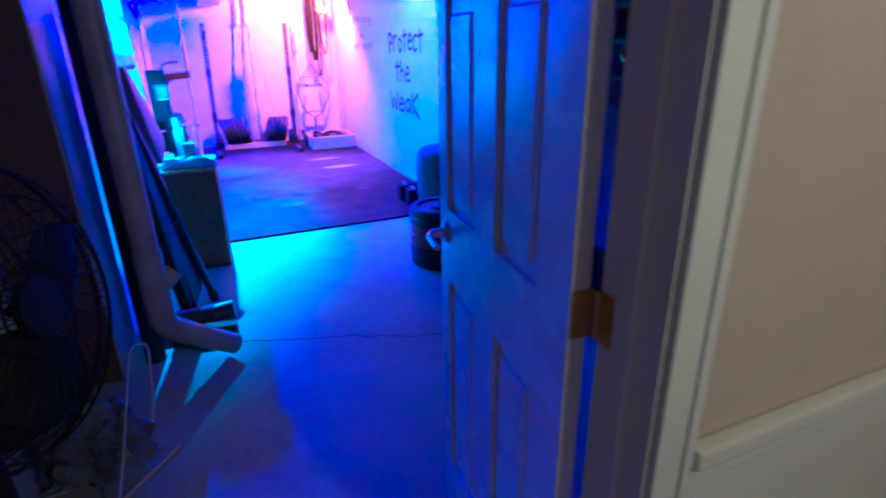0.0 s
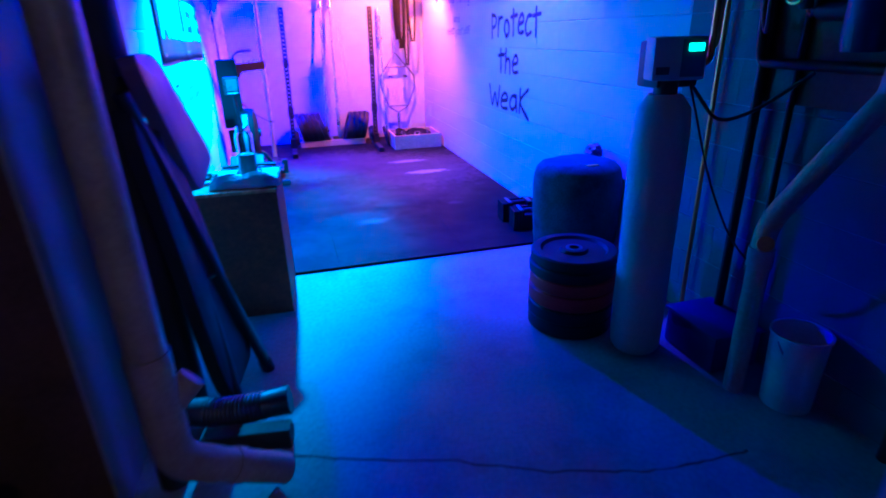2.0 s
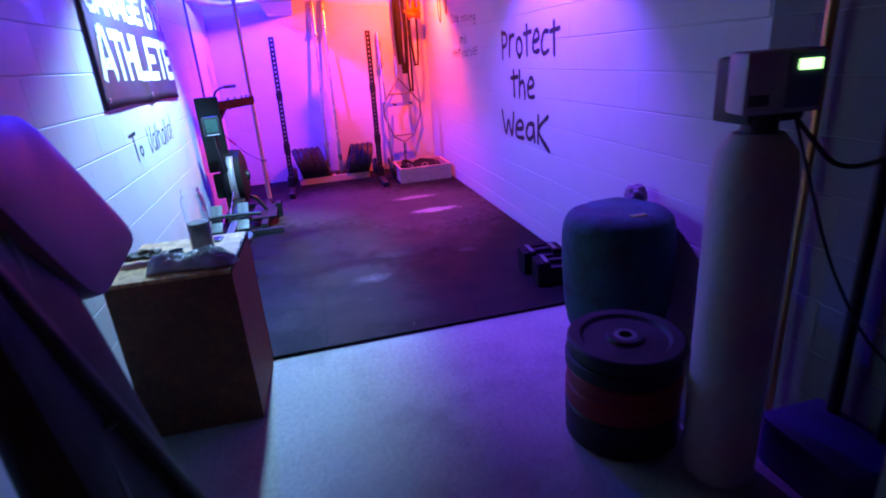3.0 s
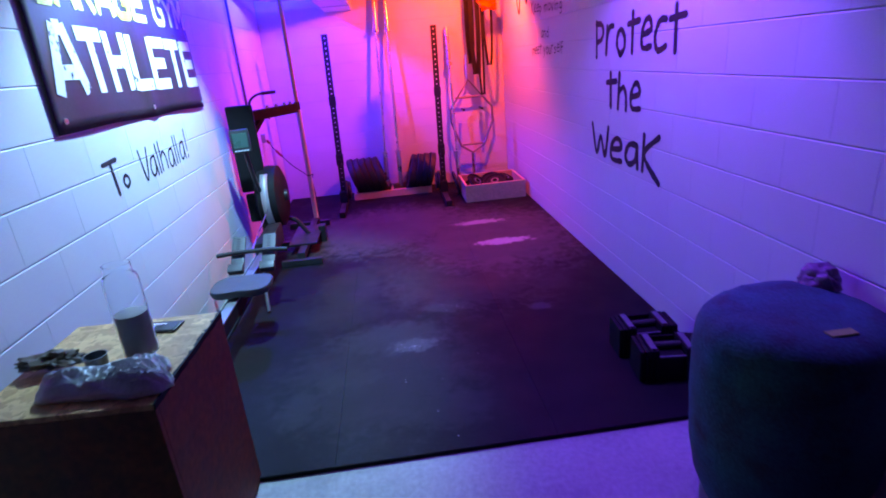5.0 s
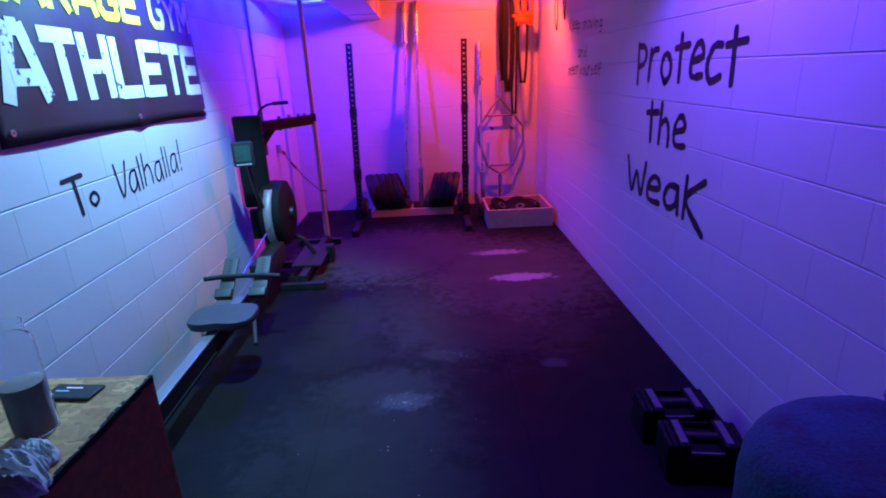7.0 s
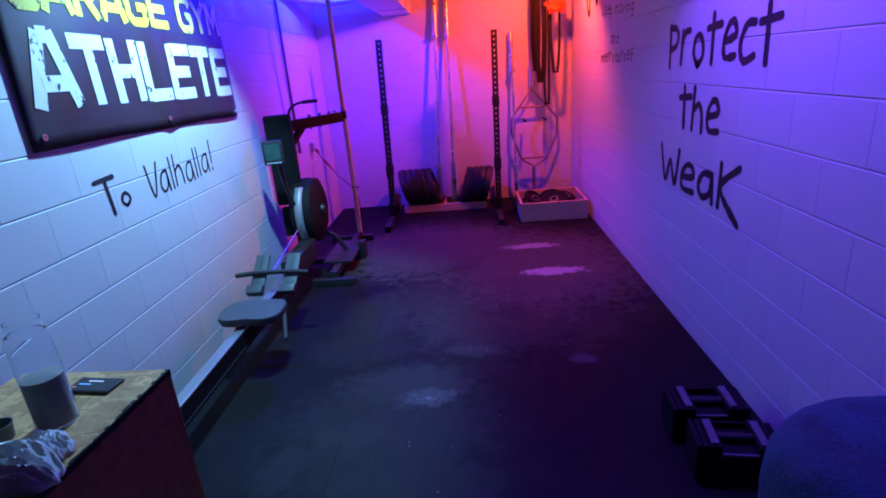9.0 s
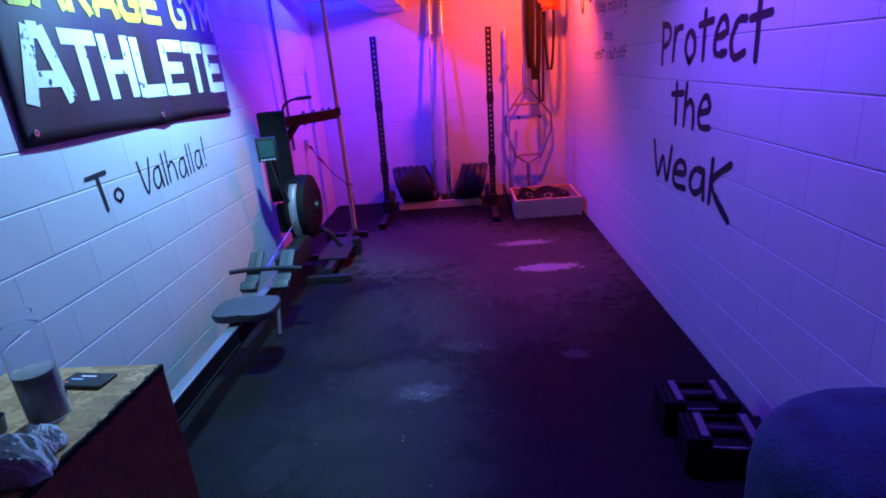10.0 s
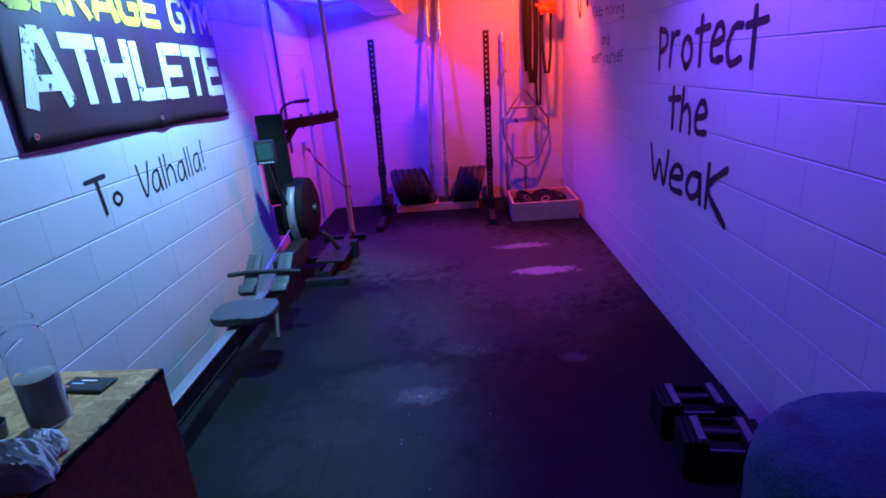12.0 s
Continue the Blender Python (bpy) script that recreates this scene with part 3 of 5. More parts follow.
# ---- writing on the walls ----
GLYPHS = {
    "P": "0,0 0.02,1;0,0.95 0.45,0.92 0.62,0.72 0.45,0.5 0.05,0.42", "r": "0,0 0.05,0.75;0.03,0.45 0.25,0.72 0.55,0.75",
    "o": "0.3,0 0.05,0.25 0.1,0.55 0.35,0.68 0.6,0.5 0.6,0.2 0.3,0", "t": "0.3,0 0.3,1;0,0.72 0.75,0.78",
    "e": "0.05,0.38 0.6,0.5 0.5,0.75 0.25,0.72 0.05,0.4 0.15,0.08 0.65,0.1", "c": "0.6,0.72 0.25,0.7 0.02,0.35 0.2,0.03 0.65,0.12",
    "h": "0,0 0.05,1;0.03,0.45 0.35,0.62 0.55,0.4 0.58,0", "W": "0,1 0.2,0.05 0.42,0.65 0.62,0.05 0.8,1", "a": "0.55,0.65 0.2,0.6 0.02,0.25 0.2,0.02 0.5,0.2 0.56,0.65;0.56,0.6 0.62,0",
    "K": "0,0 0.03,1;0.65,1.05 0.05,0.45 0.72,-0.2", "k": "0,0 0.03,1;0.5,0.6 0.05,0.3 0.55,0", "T": "0,0.98 0.95,1.02;0.5,1 0.55,0", "V": "0,1 0.35,0 0.75,1.02",
    "l": "0.1,0 0.05,1", "!": "0.2,0.28 0.25,1.1;0.17,0.02 0.2,0.1", "m": "0,0 0,0.6;0,0.5 0.25,0.6 0.32,0;0.32,0.5 0.6,0.6 0.66,0", "n": "0,0 0,0.62;0,0.45 0.35,0.6 0.5,0.4 0.5,0",
    "v": "0,0.62 0.25,0 0.5,0.65", "i": "0.1,0 0.1,0.55;0.1,0.75 0.1,0.82", "g": "0.5,0.6 0.15,0.55 0.1,0.2 0.45,0.15 0.5,0.6 0.5,-0.25 0.1,-0.3", "p": "0,0.6 0,-0.35;0,0.5 0.4,0.55 0.4,0.1 0,0.1",
    "d": "0.5,0.5 0.1,0.5 0.05,0.1 0.4,0.05 0.5,0.3;0.5,1 0.52,0", "y": "0,0.6 0.25,0.1;0.5,0.62 0.1,-0.35", "u": "0,0.6 0.05,0.1 0.4,0.05 0.5,0.6;0.5,0.6 0.52,0", "s": "0.45,0.55 0.1,0.5 0.4,0.25 0.35,0.02 0,0.05", "f": "0.5,0.95 0.2,0.85 0.2,-0.1;0,0.5 0.5,0.52",
}
BLOCKS = {
    "A": "0.02,0 0.38,1;0.98,0 0.62,1;0.38,0.95 0.62,0.95;0.2,0.32 0.8,0.32", "T": "0,0.91 1,0.91;0.5,0 0.5,0.83", "H": "0.13,0 0.13,1;0.87,0 0.87,1;0.22,0.5 0.78,0.5",
    "L": "0.13,0 0.13,1;0.13,0.09 1,0.09", "E": "0.13,0 0.13,1;0.13,0.91 1,0.91;0.13,0.5 0.9,0.5;0.13,0.09 1,0.09", "G": "0.95,0.75 0.8,0.93 0.3,0.93 0.12,0.75 0.12,0.25 0.3,0.07 0.8,0.07 0.9,0.2 0.9,0.45 0.55,0.45",
    "R": "0.13,0 0.13,1;0.22,0.92 0.75,0.92 0.88,0.8 0.88,0.6 0.75,0.47 0.22,0.47;0.55,0.42 0.9,0", "Y": "0.02,1 0.5,0.5;0.98,1 0.5,0.5;0.5,0.52 0.5,0", "M": "0.1,0 0.1,1;0.9,0 0.9,1;0.15,0.95 0.5,0.3 0.85,0.95",
}


def strokes(bm, glyph, put, half, round_ends=True, smooth=True):
    """Adds the strokes of one letter as raised strips; put maps letter coordinates to the wall."""
    for nth, line in enumerate(glyph.split(";")):
        pts = [Vector((*map(float, p.split(",")), 0)) for p in line.split()]
        if smooth and len(pts) > 2:
            fine = [pts[0]]
            for i in range(len(pts) - 1):
                a, b, c, d = pts[max(i - 1, 0)], pts[i], pts[i + 1], pts[min(i + 2, len(pts) - 1)]
                for k in range(1, 9):
                    t = k / 8
                    fine.append(0.5 * ((2 * b) + (c - a) * t + (2 * a - 5 * b + 4 * c - d) * t * t + (3 * b - a - 3 * c + d) * t ** 3))
            pts = fine
        if not smooth:
            pts = [a.lerp(b, k / 8) for a, b in zip(pts, pts[1:]) for k in range(8)] + [pts[-1]]
        pos = [put(p.x, p.y) for p in pts]
        side0 = (put(1, 0) - put(0, 0)).normalized()
        up0 = (put(0, 1) - put(0, 0)).normalized()
        nrm = side0.cross(up0).normalized()
        pos = [p + nrm * (0.0003 * nth) for p in pos]
        prev = None
        for i, p in enumerate(pos):
            d = (pos[min(i + 1, len(pos) - 1)] - pos[max(i - 1, 0)]).normalized()
            s = nrm.cross(d)
            h = half * (1 + (0.22 * noise.noise(p * 23) + 0.3 * noise.noise(p * 90) if round_ends else 0))
            pair = (bm.verts.new(p - s * h), bm.verts.new(p + s * h))
            if prev:
                bm.faces.new((prev[0], pair[0], pair[1], prev[1]))
            prev = pair
        if round_ends:
            for p in (pos[0], pos[-1]):
                ring = [bm.verts.new(p + (side0 * math.cos(k * math.tau / 10) + up0 * math.sin(k * math.tau / 10)) * half + nrm * 0.0002) for k in range(10)]
                bm.faces.new(ring)


def word(text, wall, y0, y1, z0, z1, height, half, label, mat=SPRAY, glyphs=GLYPHS, hand=True, lift=0.0012):
    """A word painted on a side wall, from (y0, z0) to (y1, z1) along its baseline."""
    sgn = 1 if y1 > y0 else -1
    root = new("wall_writing" if hand else "printed_word")
    wide = [0.35 if c in "l!i" else 1.25 if c in "mW" else 0.55 if c == " " else 1.0 for c in text]
    total, at = sum(wide), 0.0
    rng = random.Random(text)
    for c, wd in zip(text, wide):
        if c != " ":
            t = at / total
            cell = abs(y1 - y0) * wd / total
            base = z0 + (z1 - z0) * t + (rng.uniform(-0.05, 0.05) * height if hand else 0)
            x = y0 + (y1 - y0) * t
            gw = cell * (0.98 if hand else 0.93) * (1.0 if not hand else (1.2 if c not in "l!i" else 1.6))
            lean = rng.uniform(-0.06, 0.06) if hand else 0

            def put(u, v, x=x, base=base, gw=gw, lean=lean):
                return Vector((wall, x + sgn * (u * gw + lean * v * height), base + v * height))
            bm = bmesh.new()
            strokes(bm, glyphs[c], put, half, hand, hand)
            for v in bm.verts:
                v.co.x += lift if wall < 1 else -lift
            mesh_ob("letter", bm, mat, root)
        at += wd
    return root


def tag_word(ob, label):
    return tagged(ob, label, "writing", "painted words on the walls")


RW = W - 0.0005
tag_word(word("Protect", RW, 6.39, 5.26, 1.46, 1.475, 0.215, 0.0175, ""), "black spray-painted word on the white block wall")
tag_word(word("the", RW, 6.20, 5.68, 1.14, 1.145, 0.21, 0.017, ""), "short black spray-painted word on the block wall")
tag_word(word("WeaK", RW, 6.44, 5.42, 0.79, 0.83, 0.205, 0.0185, ""), "large black spray-painted word on the block wall")
tag_word(word("Keep moving", RW, 8.02, 7.10, 1.855, 1.815, 0.085, 0.005, ""), "small hand-painted words on the block wall")
tag_word(word("and", RW, 7.72, 7.46, 1.63, 1.625, 0.085, 0.005, ""), "small hand-painted word on the block wall")
tag_word(word("meet yourself", RW, 8.03, 7.08, 1.485, 1.495, 0.085, 0.005, ""), "small hand-painted words on the block wall")
tag_word(word("T", 0.0005, 5.30, 5.42, 1.052, 1.06, 0.158, 0.010, ""), "black hand-painted capital letter on the white block wall")
tag_word(word("o", 0.0005, 5.445, 5.53, 1.062, 1.062, 0.085, 0.008, ""), "small black hand-painted letter on the white block wall")
tag_word(word("Valhalla!", 0.0005, 5.665, 6.40, 1.048, 1.062, 0.165, 0.0065, ""), "black hand-painted word with exclamation mark on the wall")


def banner():
    t = thing("banner", "black vinyl banner with yellow and white stencil lettering", "banner")
    bm = bmesh.new()
    n, q = 40, 14
    y0, y1 = 5.02, 6.87
    grid = []
    for j in range(q + 1):
        row = []
        for i in range(n + 1):
            u, v = i / n, j / q
            sag = 0.009 * math.sin(u * math.pi * 2) ** 2 * (1 - v) ** 3
            y = y0 + (y1 - y0) * u + 0.02 * (1 - u) * v
            z = 1.375 - 0.025 * u + sag * 0.9 + v * 0.78
            x = 0.012 + 0.006 * math.sin(u * 9 + v * 2) + 0.012 * math.exp(-((u - 0.53) / 0.03) ** 2) * (1 - v)
            row.append(bm.verts.new((x, y, z)))
        grid.append(row)
    for a, b in zip(grid, grid[1:]):
        for i in range(n):
            bm.faces.new((a[i], a[i + 1], b[i + 1], b[i]))
    sheet = part("sheet", bm, BANNER, t)
    mod = sheet.modifiers.new("thickness", "SOLIDIFY")
    mod.thickness = 0.0012
    for text, a, b, z0, z1, hgt, half, mat in (("ATHLETE", 5.11, 6.86, 1.525, 1.495, 0.285, 0.031, WHITE_PRINT), ("GARAGE GYM", 5.10, 6.86, 1.885, 1.865, 0.185, 0.021, YELLOW)):
        ob = word(text, 0.034, a, b, z0, z1, hgt, half, "", mat, BLOCKS, False)
        for v in [v for o in ob.children for v in o.data.vertices]:
            v.co.x += -0.0352 + 0.0150 + 0.006 * math.sin((v.co.y - y0) / (y1 - y0) * 9 + (v.co.z - 1.36) / 0.78 * 2) + 0.012 * math.exp(-(((v.co.y - y0) / (y1 - y0) - 0.53) / 0.03) ** 2) * max(0.0, 1 - (v.co.z - 1.36) / 0.78)
        ob.parent = t
    for y, z in ((5.085, 1.425), (5.98, 1.415), (6.84, 1.385)):
        part("grommet", lathe([(0.006, 0), (0.013, 0), (0.012, 0.004), (0.006, 0.004), (0.006, 0)], (0.026 if 5.5 < y < 6.5 else 0.02, y, z), "x", 20), CHROME, t)


WHITE_PRINT = material("worn_white_print", (0.68, 0.68, 0.7), 0.5, spread=0.05, scale=26, stain=1.0, stain_colour=(0.02, 0.02, 0.02))
YELLOW = material("worn_yellow_print", (0.72, 0.66, 0.02), 0.5, spread=0.1, scale=26, stain=1.0, stain_colour=(0.03, 0.03, 0.01))
for mname in ("worn_white_print", "worn_yellow_print"):
    for nd in bpy.data.materials[mname].node_tree.nodes:
        if nd.type == "MAP_RANGE" and abs(nd.inputs[1].default_value - 0.52) < 0.001:
            nd.inputs[1].default_value, nd.inputs[2].default_value = 0.60, 0.63
banner()


# ---- rowing machine ----
def rower():
    t = thing("rowing_machine", "grey rowing machine with silver rail along the wall", "rowing machine")
    X = 0.30
    beam = box(X - 0.024, X + 0.024, 4.62, 7.12, 0.19, 0.277, 0.003)
    box(X - 0.032, X + 0.032, 4.62, 7.12, 0.185, 0.20, 0.002, bm=beam)
    part("beam", beam, MATTE, t, "dark lower beam", smooth=False)
    part("rail", box(X - 0.032, X + 0.026, 4.62, 7.12, 0.278, 0.29, 0.003), RAIL, t, "long silver aluminium rail", smooth=False)
    part("rear_leg", tube(bent([(X - 0.2, 4.68, 0.04), (X - 0.03, 4.70, 0.19), (X + 0.03, 4.70, 0.19), (X + 0.2, 4.68, 0.04)], 0.05), 0.018), BLACK, t)
    # moulded seat
    bm = bmesh.new()
    n, rows = 40, []
    for z, k in ((0.302, 0.80), (0.308, 0.95), (0.335, 1.0), (0.351, 0.97), (0.354, 0.86), (0.345, 0.45)):
        row = []
        for i in range(n):
            a = i * math.tau / n
            c, s = math.cos(a), math.sin(a)
            rx = 0.18 * abs(c) ** 0.55 * (1 if c > 0 else -1)
            ry = 0.14 * abs(s) ** 0.6 * (1 if s > 0 else -1)
            ry *= 1 - 0.12 * math.exp(-(rx / 0.05) ** 2) * (1 if s < 0 else 0.4)
            row.append(bm.verts.new((X + 0.035 + rx * k, 5.80 + ry * k, z)))
        rows.append(row)
    for a, b in zip(rows, rows[1:]):
        for i in range(n):
            bm.faces.new((a[i], a[(i + 1) % n], b[(i + 1) % n], b[i]))
    bm.faces.new(rows[0][::-1])
    bm.faces.new(rows[-1])
    part("seat", bm, GREY_PLASTIC, t, "grey moulded seat")
    part("carriage", box(X - 0.05, X + 0.05, 5.72, 5.88, 0.292, 0.313, 0.003), BLACK, t)
    for dx in (-0.105, 0.105):
        fp = part("footrest", box(-0.045, 0.045, -0.15, 0.15, -0.012, 0.012, 0.006, turn=pose(X + dx, 6.30, 0.37, 38, 0, 0)), GREY_PLASTIC, t)
        part("heel_cup", box(-0.05, 0.05, -0.16, -0.10, 0.0, 0.05, 0.006, turn=pose(X + dx, 6.30, 0.37, 38, 0, 0)), GREY_PLASTIC, fp)
        part("strap", box(-0.052, 0.052, -0.02, 0.01, 0.03, 0.036, 0.002, turn=pose(X + dx, 6.30, 0.37, 38, 0, 0)), BLACK, fp)
        for k in range(6):
            part("slot", box(-0.012, 0.012, 0.02 + k * 0.02, 0.028 + k * 0.02, 0.0125, 0.0135, turn=pose(X + dx, 6.30, 0.37, 38, 0, 0)), BLACK, fp)
    part("handle", tube(bent([(X - 0.21, 6.185, 0.415), (X - 0.10, 6.20, 0.42), (X + 0.14, 6.20, 0.42), (X + 0.26, 6.18, 0.415)], 0.06), 0.015), BLACK, t, "black pull handle")
    part("chain", tube([(X + 0.02, 6.21, 0.42), (X - 0.02, 7.02, 0.50)], 0.005, 8), STEEL, t)
    fy, fz = 7.28, 0.545
    part("flywheel_housing", lathe([(0, -0.10), (0.20, -0.10), (0.255, -0.07), (0.262, 0.0), (0.255, 0.075), (0.20, 0.10), (0.10, 0.105), (0, 0.105)], (X - 0.02, fy, fz), "x", 56), MATTE, t, "black round fan housing")
    bm = bmesh.new()
    ring = []
    for k in range(31):
        a = radians(125 + k * 4.2)
        ring.append([bm.verts.new((X - 0.02 + x, fy + math.cos(a) * 0.2685, fz + math.sin(a) * 0.2685)) for x in (-0.035, 0.025)])
    for a, b in zip(ring, ring[1:]):
        bm.faces.new((a[0], a[1], b[1], b[0]))
    cage = part("cage", bm, ALUMINIUM, t, "silver perforated cage band")
    cage.modifiers.new("thickness", "SOLIDIFY").thickness = 0.003
    part("damper", lathe([(0, 0.106), (0.05, 0.106), (0.045, 0.13), (0, 0.132)], (X - 0.02, fy, fz), "x", 24), BLACK, t)
    part("chain_housing", box(X - 0.06, X + 0.05, 6.55, 7.10, 0.20, 0.36, 0.012), BLACK, t)
    part("front_leg", tube(bent([(X - 0.24, 7.48, 0.04), (X - 0.1, 7.42, 0.30), (X + 0.1, 7.42, 0.30), (X + 0.24, 7.48, 0.04)], 0.06), 0.02), BLACK, t)
    part("support", tube([(X + 0.09, 6.05, 0.03), (X + 0.06, 6.20, 0.24)], 0.012), HUB, t)
    part("monitor_arm", tube(bent([(X - 0.05, 7.10, 0.55), (0.235, 6.98, 0.75), (0.225, 6.90, 1.02)], 0.1), 0.016), BLACK, t)
    mm = pose(0.22, 6.86, 1.08, 0, 0, 16)
    mon = part("monitor", box(-0.07, 0.07, -0.022, 0.022, -0.085, 0.085, 0.012, turn=mm), BLACK, t, "black handlebar computer with grey-green screen")
    part("screen", box(-0.052, 0.05, -0.0245, -0.0222, -0.05, 0.06, turn=mm), LCD, mon)
    for k in range(5):
        part("button", box(-0.05 + k * 0.021, -0.036 + k * 0.021, -0.025, -0.0222, -0.075, -0.065, turn=mm), PALE, mon)


rower()


# ---- bench stored on its end, pole, cord ----
def stored_bench():
    t = thing("weight_bench", "black padded weight bench stored standing on end", "bench")
    m = pose(0.165, 7.22, 0, 0, 0, 10)
    part("pad", box(-0.105, 0.10, -0.035, 0.035, 0.62, 1.315, 0.018, turn=m), MATTE, t, "black vinyl pad")
    part("seat_pad", box(-0.085, 0.085, -0.035, 0.035, 0.36, 0.60, 0.018, turn=m), MATTE, t)
    part("spine", box(0.145, 0.205, 7.26, 7.32, 0.06, 1.27, 0.004), BLACK, t, smooth=False)
    a, b = Vector((0.175, 7.29, 1.215)), Vector((0.497, 7.90, 1.215))
    d = (b - a)
    ang = math.degrees(math.atan2(d.y, d.x))
    L = d.length
    arm = box(0, L, -0.03, 0.03, -0.04, 0.042, 0.004, turn=pose(*a, 0, 0, ang))
    part("arm", arm, MATTE, t, smooth=False)
    part("arm_brace", box(-0.02, 0.30, -0.025, 0.025, -0.02, 0.02, 0.003, turn=pose(0.175, 7.29, 1.03, 0, -38, ang)), MATTE, t, smooth=False)
    for k in (0.30, 0.42, 0.54, 0.62):
        p = a + d * (k / L)
        part("bolt", lathe([(0, 0), (0.017, 0), (0.017, 0.022), (0, 0.026)], (p.x, p.y, 1.257), "z", 12), STEEL, t)
        q = p + Vector((0.0, 0, -0.041))
        part("bolt", lathe([(0, 0), (0.010, 0), (0.010, -0.012), (0, -0.013)], (q.x, q.y, q.z), "z", 12), STEEL, t)
    hook = part("handle", tube(bent([(0.225, 7.31, 1.25), (0.235, 7.30, 1.34), (0.29, 7.37, 1.385), (0.41, 7.50, 1.385)], 0.05), 0.010), BLACK, t, "bent carrying handle")
    part("grip", tube([(0.325, 7.41, 1.386), (0.412, 7.503, 1.386)], 0.015), BLACK_RUBBER, hook)
    part("end_foot", box(0.33, 0.66, 6.90, 6.95, 0.022, 0.07, 0.004), BLACK, t, smooth=False)
    part("floor_rail", box(0.46, 0.52, 6.951, 8.02, 0.06, 0.115, 0.004), BLACK, t, smooth=False)
    part("base_plate", box(0.36, 0.60, 7.15, 7.72, 0.116, 0.13, 0.003), BLACK, t, smooth=False)
    part("rear_foot", box(0.22, 0.62, 8.021, 8.07, 0.022, 0.075, 0.004), BLACK, t, smooth=False)
    part("bracket", box(0.58, 0.64, 7.50, 7.60, 0.022, 0.17, 0.004, turn=None), BLACK, t, smooth=False)
    part("link", box(0.16, 0.50, 7.30, 7.35, 0.06, 0.11, 0.003), BLACK, t, smooth=False)


stored_bench()
pole = thing("wooden_pole", "long pale wooden pole standing upright with tape", "pole")
pa, pb = Vector((0.485, 8.10, 0.02)), Vector((0.512, 7.93, 2.36))
part("shaft", tube([pa.lerp(pb, 0.50), pb], 0.0205, 16), PINE, pole)
part("lower_shaft", tube([pa, pa.lerp(pb, 0.499)], 0.024, 16), PVC, pole, "pale worn lower half")
part("tape", tube([pa.lerp(pb, 0.50), pa.lerp(pb, 0.53)], 0.0255, 16), BLACK_RUBBER, pole)
outlet = thing("wall_outlet", "white wall outlet with a red plug and cord", "outlet")
part("plate", box(0.001, 0.045, 8.485, 8.565, 0.855, 0.945, 0.004), PALE, outlet)
part("plug", tube([(0.046, 8.52, 0.875), (0.075, 8.50, 0.845)], 0.014, 12), RED_RUBBER, outlet, "red plug")
part("cord", tube(bent([(0.075, 8.50, 0.845), (0.10, 8.48, 0.80), (0.30, 8.30, 0.62), (0.455, 8.10, 0.555), (0.475, 8.03, 0.55), (0.525, 8.03, 0.555), (0.53, 8.09, 0.55), (0.50, 8.11, 0.50), (0.515, 8.13, 0.30), (0.50, 8.16, 0.03)], 0.08), 0.0045, 8), BLACK, outlet)
part("plug", tube([(0.135, 8.45, 0.768), (0.195, 8.395, 0.715)], 0.013, 12), RED_RUBBER, outlet, "red cord connector")
tagged(part("conduit", tube([(0.018, 8.10, 0.9), (0.018, 8.10, 2.36)], 0.012, 12), HUB, None), "thin grey metal conduit on the block wall", "conduit")


# ---- dumbbells ----
def block_dumbbell(x, y, rz):
    t = thing("adjustable_dumbbell", "black adjustable block dumbbell with pale top rails", "dumbbell", "pair of adjustable dumbbells")
    m = pose(x, y, 0.02, 0, 0, rz)
    for sx in (-1, 1):
        for k in range(4):
            a = 0.062 + k * 0.022
            part("weight_plate", box(*sorted((sx * a, sx * (a + 0.019))), -0.085 + k * 0.002, 0.085 - k * 0.002, 0.0, 0.165 - k * 0.002, 0.004, turn=m), MATTE, t, smooth=False)
        part("top_rail", box(*sorted((sx * 0.07, sx * 0.098)), -0.07, 0.07, 0.1655, 0.170, 0.003, turn=m), WORN_RAIL, t, "pale worn top rail", smooth=False)
    part("tray", box(-0.061, 0.061, -0.076, 0.076, 0.0, 0.125, 0.004, turn=m), MATTE, t, smooth=False)
    part("handle", tube([m @ Vector((-0.061, 0, 0.145)), m @ Vector((0.061, 0, 0.145))], 0.017, 16), BLACK_RUBBER, t)
    part("side_bar", box(-0.06, 0.06, -0.086, -0.078, 0.125, 0.133, turn=m), WORN_RAIL, t, smooth=False)
    part("side_bar", box(-0.06, 0.06, 0.078, 0.086, 0.10, 0.15, turn=m), MATTE, t, smooth=False)


block_dumbbell(2.52, 5.03, -4)
block_dumbbell(2.53, 4.80, -8)

# ---- trap bar, bands and straps in the far corner ----
WORN_STEEL = material("worn_steel", (0.22, 0.22, 0.23), 0.45, 0.6, spread=0.2)
trap = thing("trap_bar", "grey hexagonal trap bar leaning in the corner", "trap bar")
cx, cy = 2.335, 9.28
lean = lambda x, z: (x, cy + 0.06 * (z - 0.9), z)
hexa = [lean(cx, 1.26), lean(cx - 0.24, 0.93), lean(cx - 0.24, 0.78), lean(cx - 0.14, 0.49), lean(cx, 0.40), lean(cx + 0.14, 0.48), lean(cx + 0.27, 0.76), lean(cx + 0.27, 0.93)]
part("frame", tube(hexa, 0.0135, 12, closed=True), WORN_STEEL, trap)
part("cross_bar", tube([lean(cx - 0.17, 1.06), lean(cx + 0.18, 1.06)], 0.012, 12), WORN_STEEL, trap)
part("lower_bar", tube([lean(cx - 0.12, 0.50), lean(cx + 0.13, 0.50)], 0.012, 12), WORN_STEEL, trap)
part("sleeve", tube([lean(cx, 1.27), lean(cx, 1.54)], 0.025, 16), CHROME, trap)
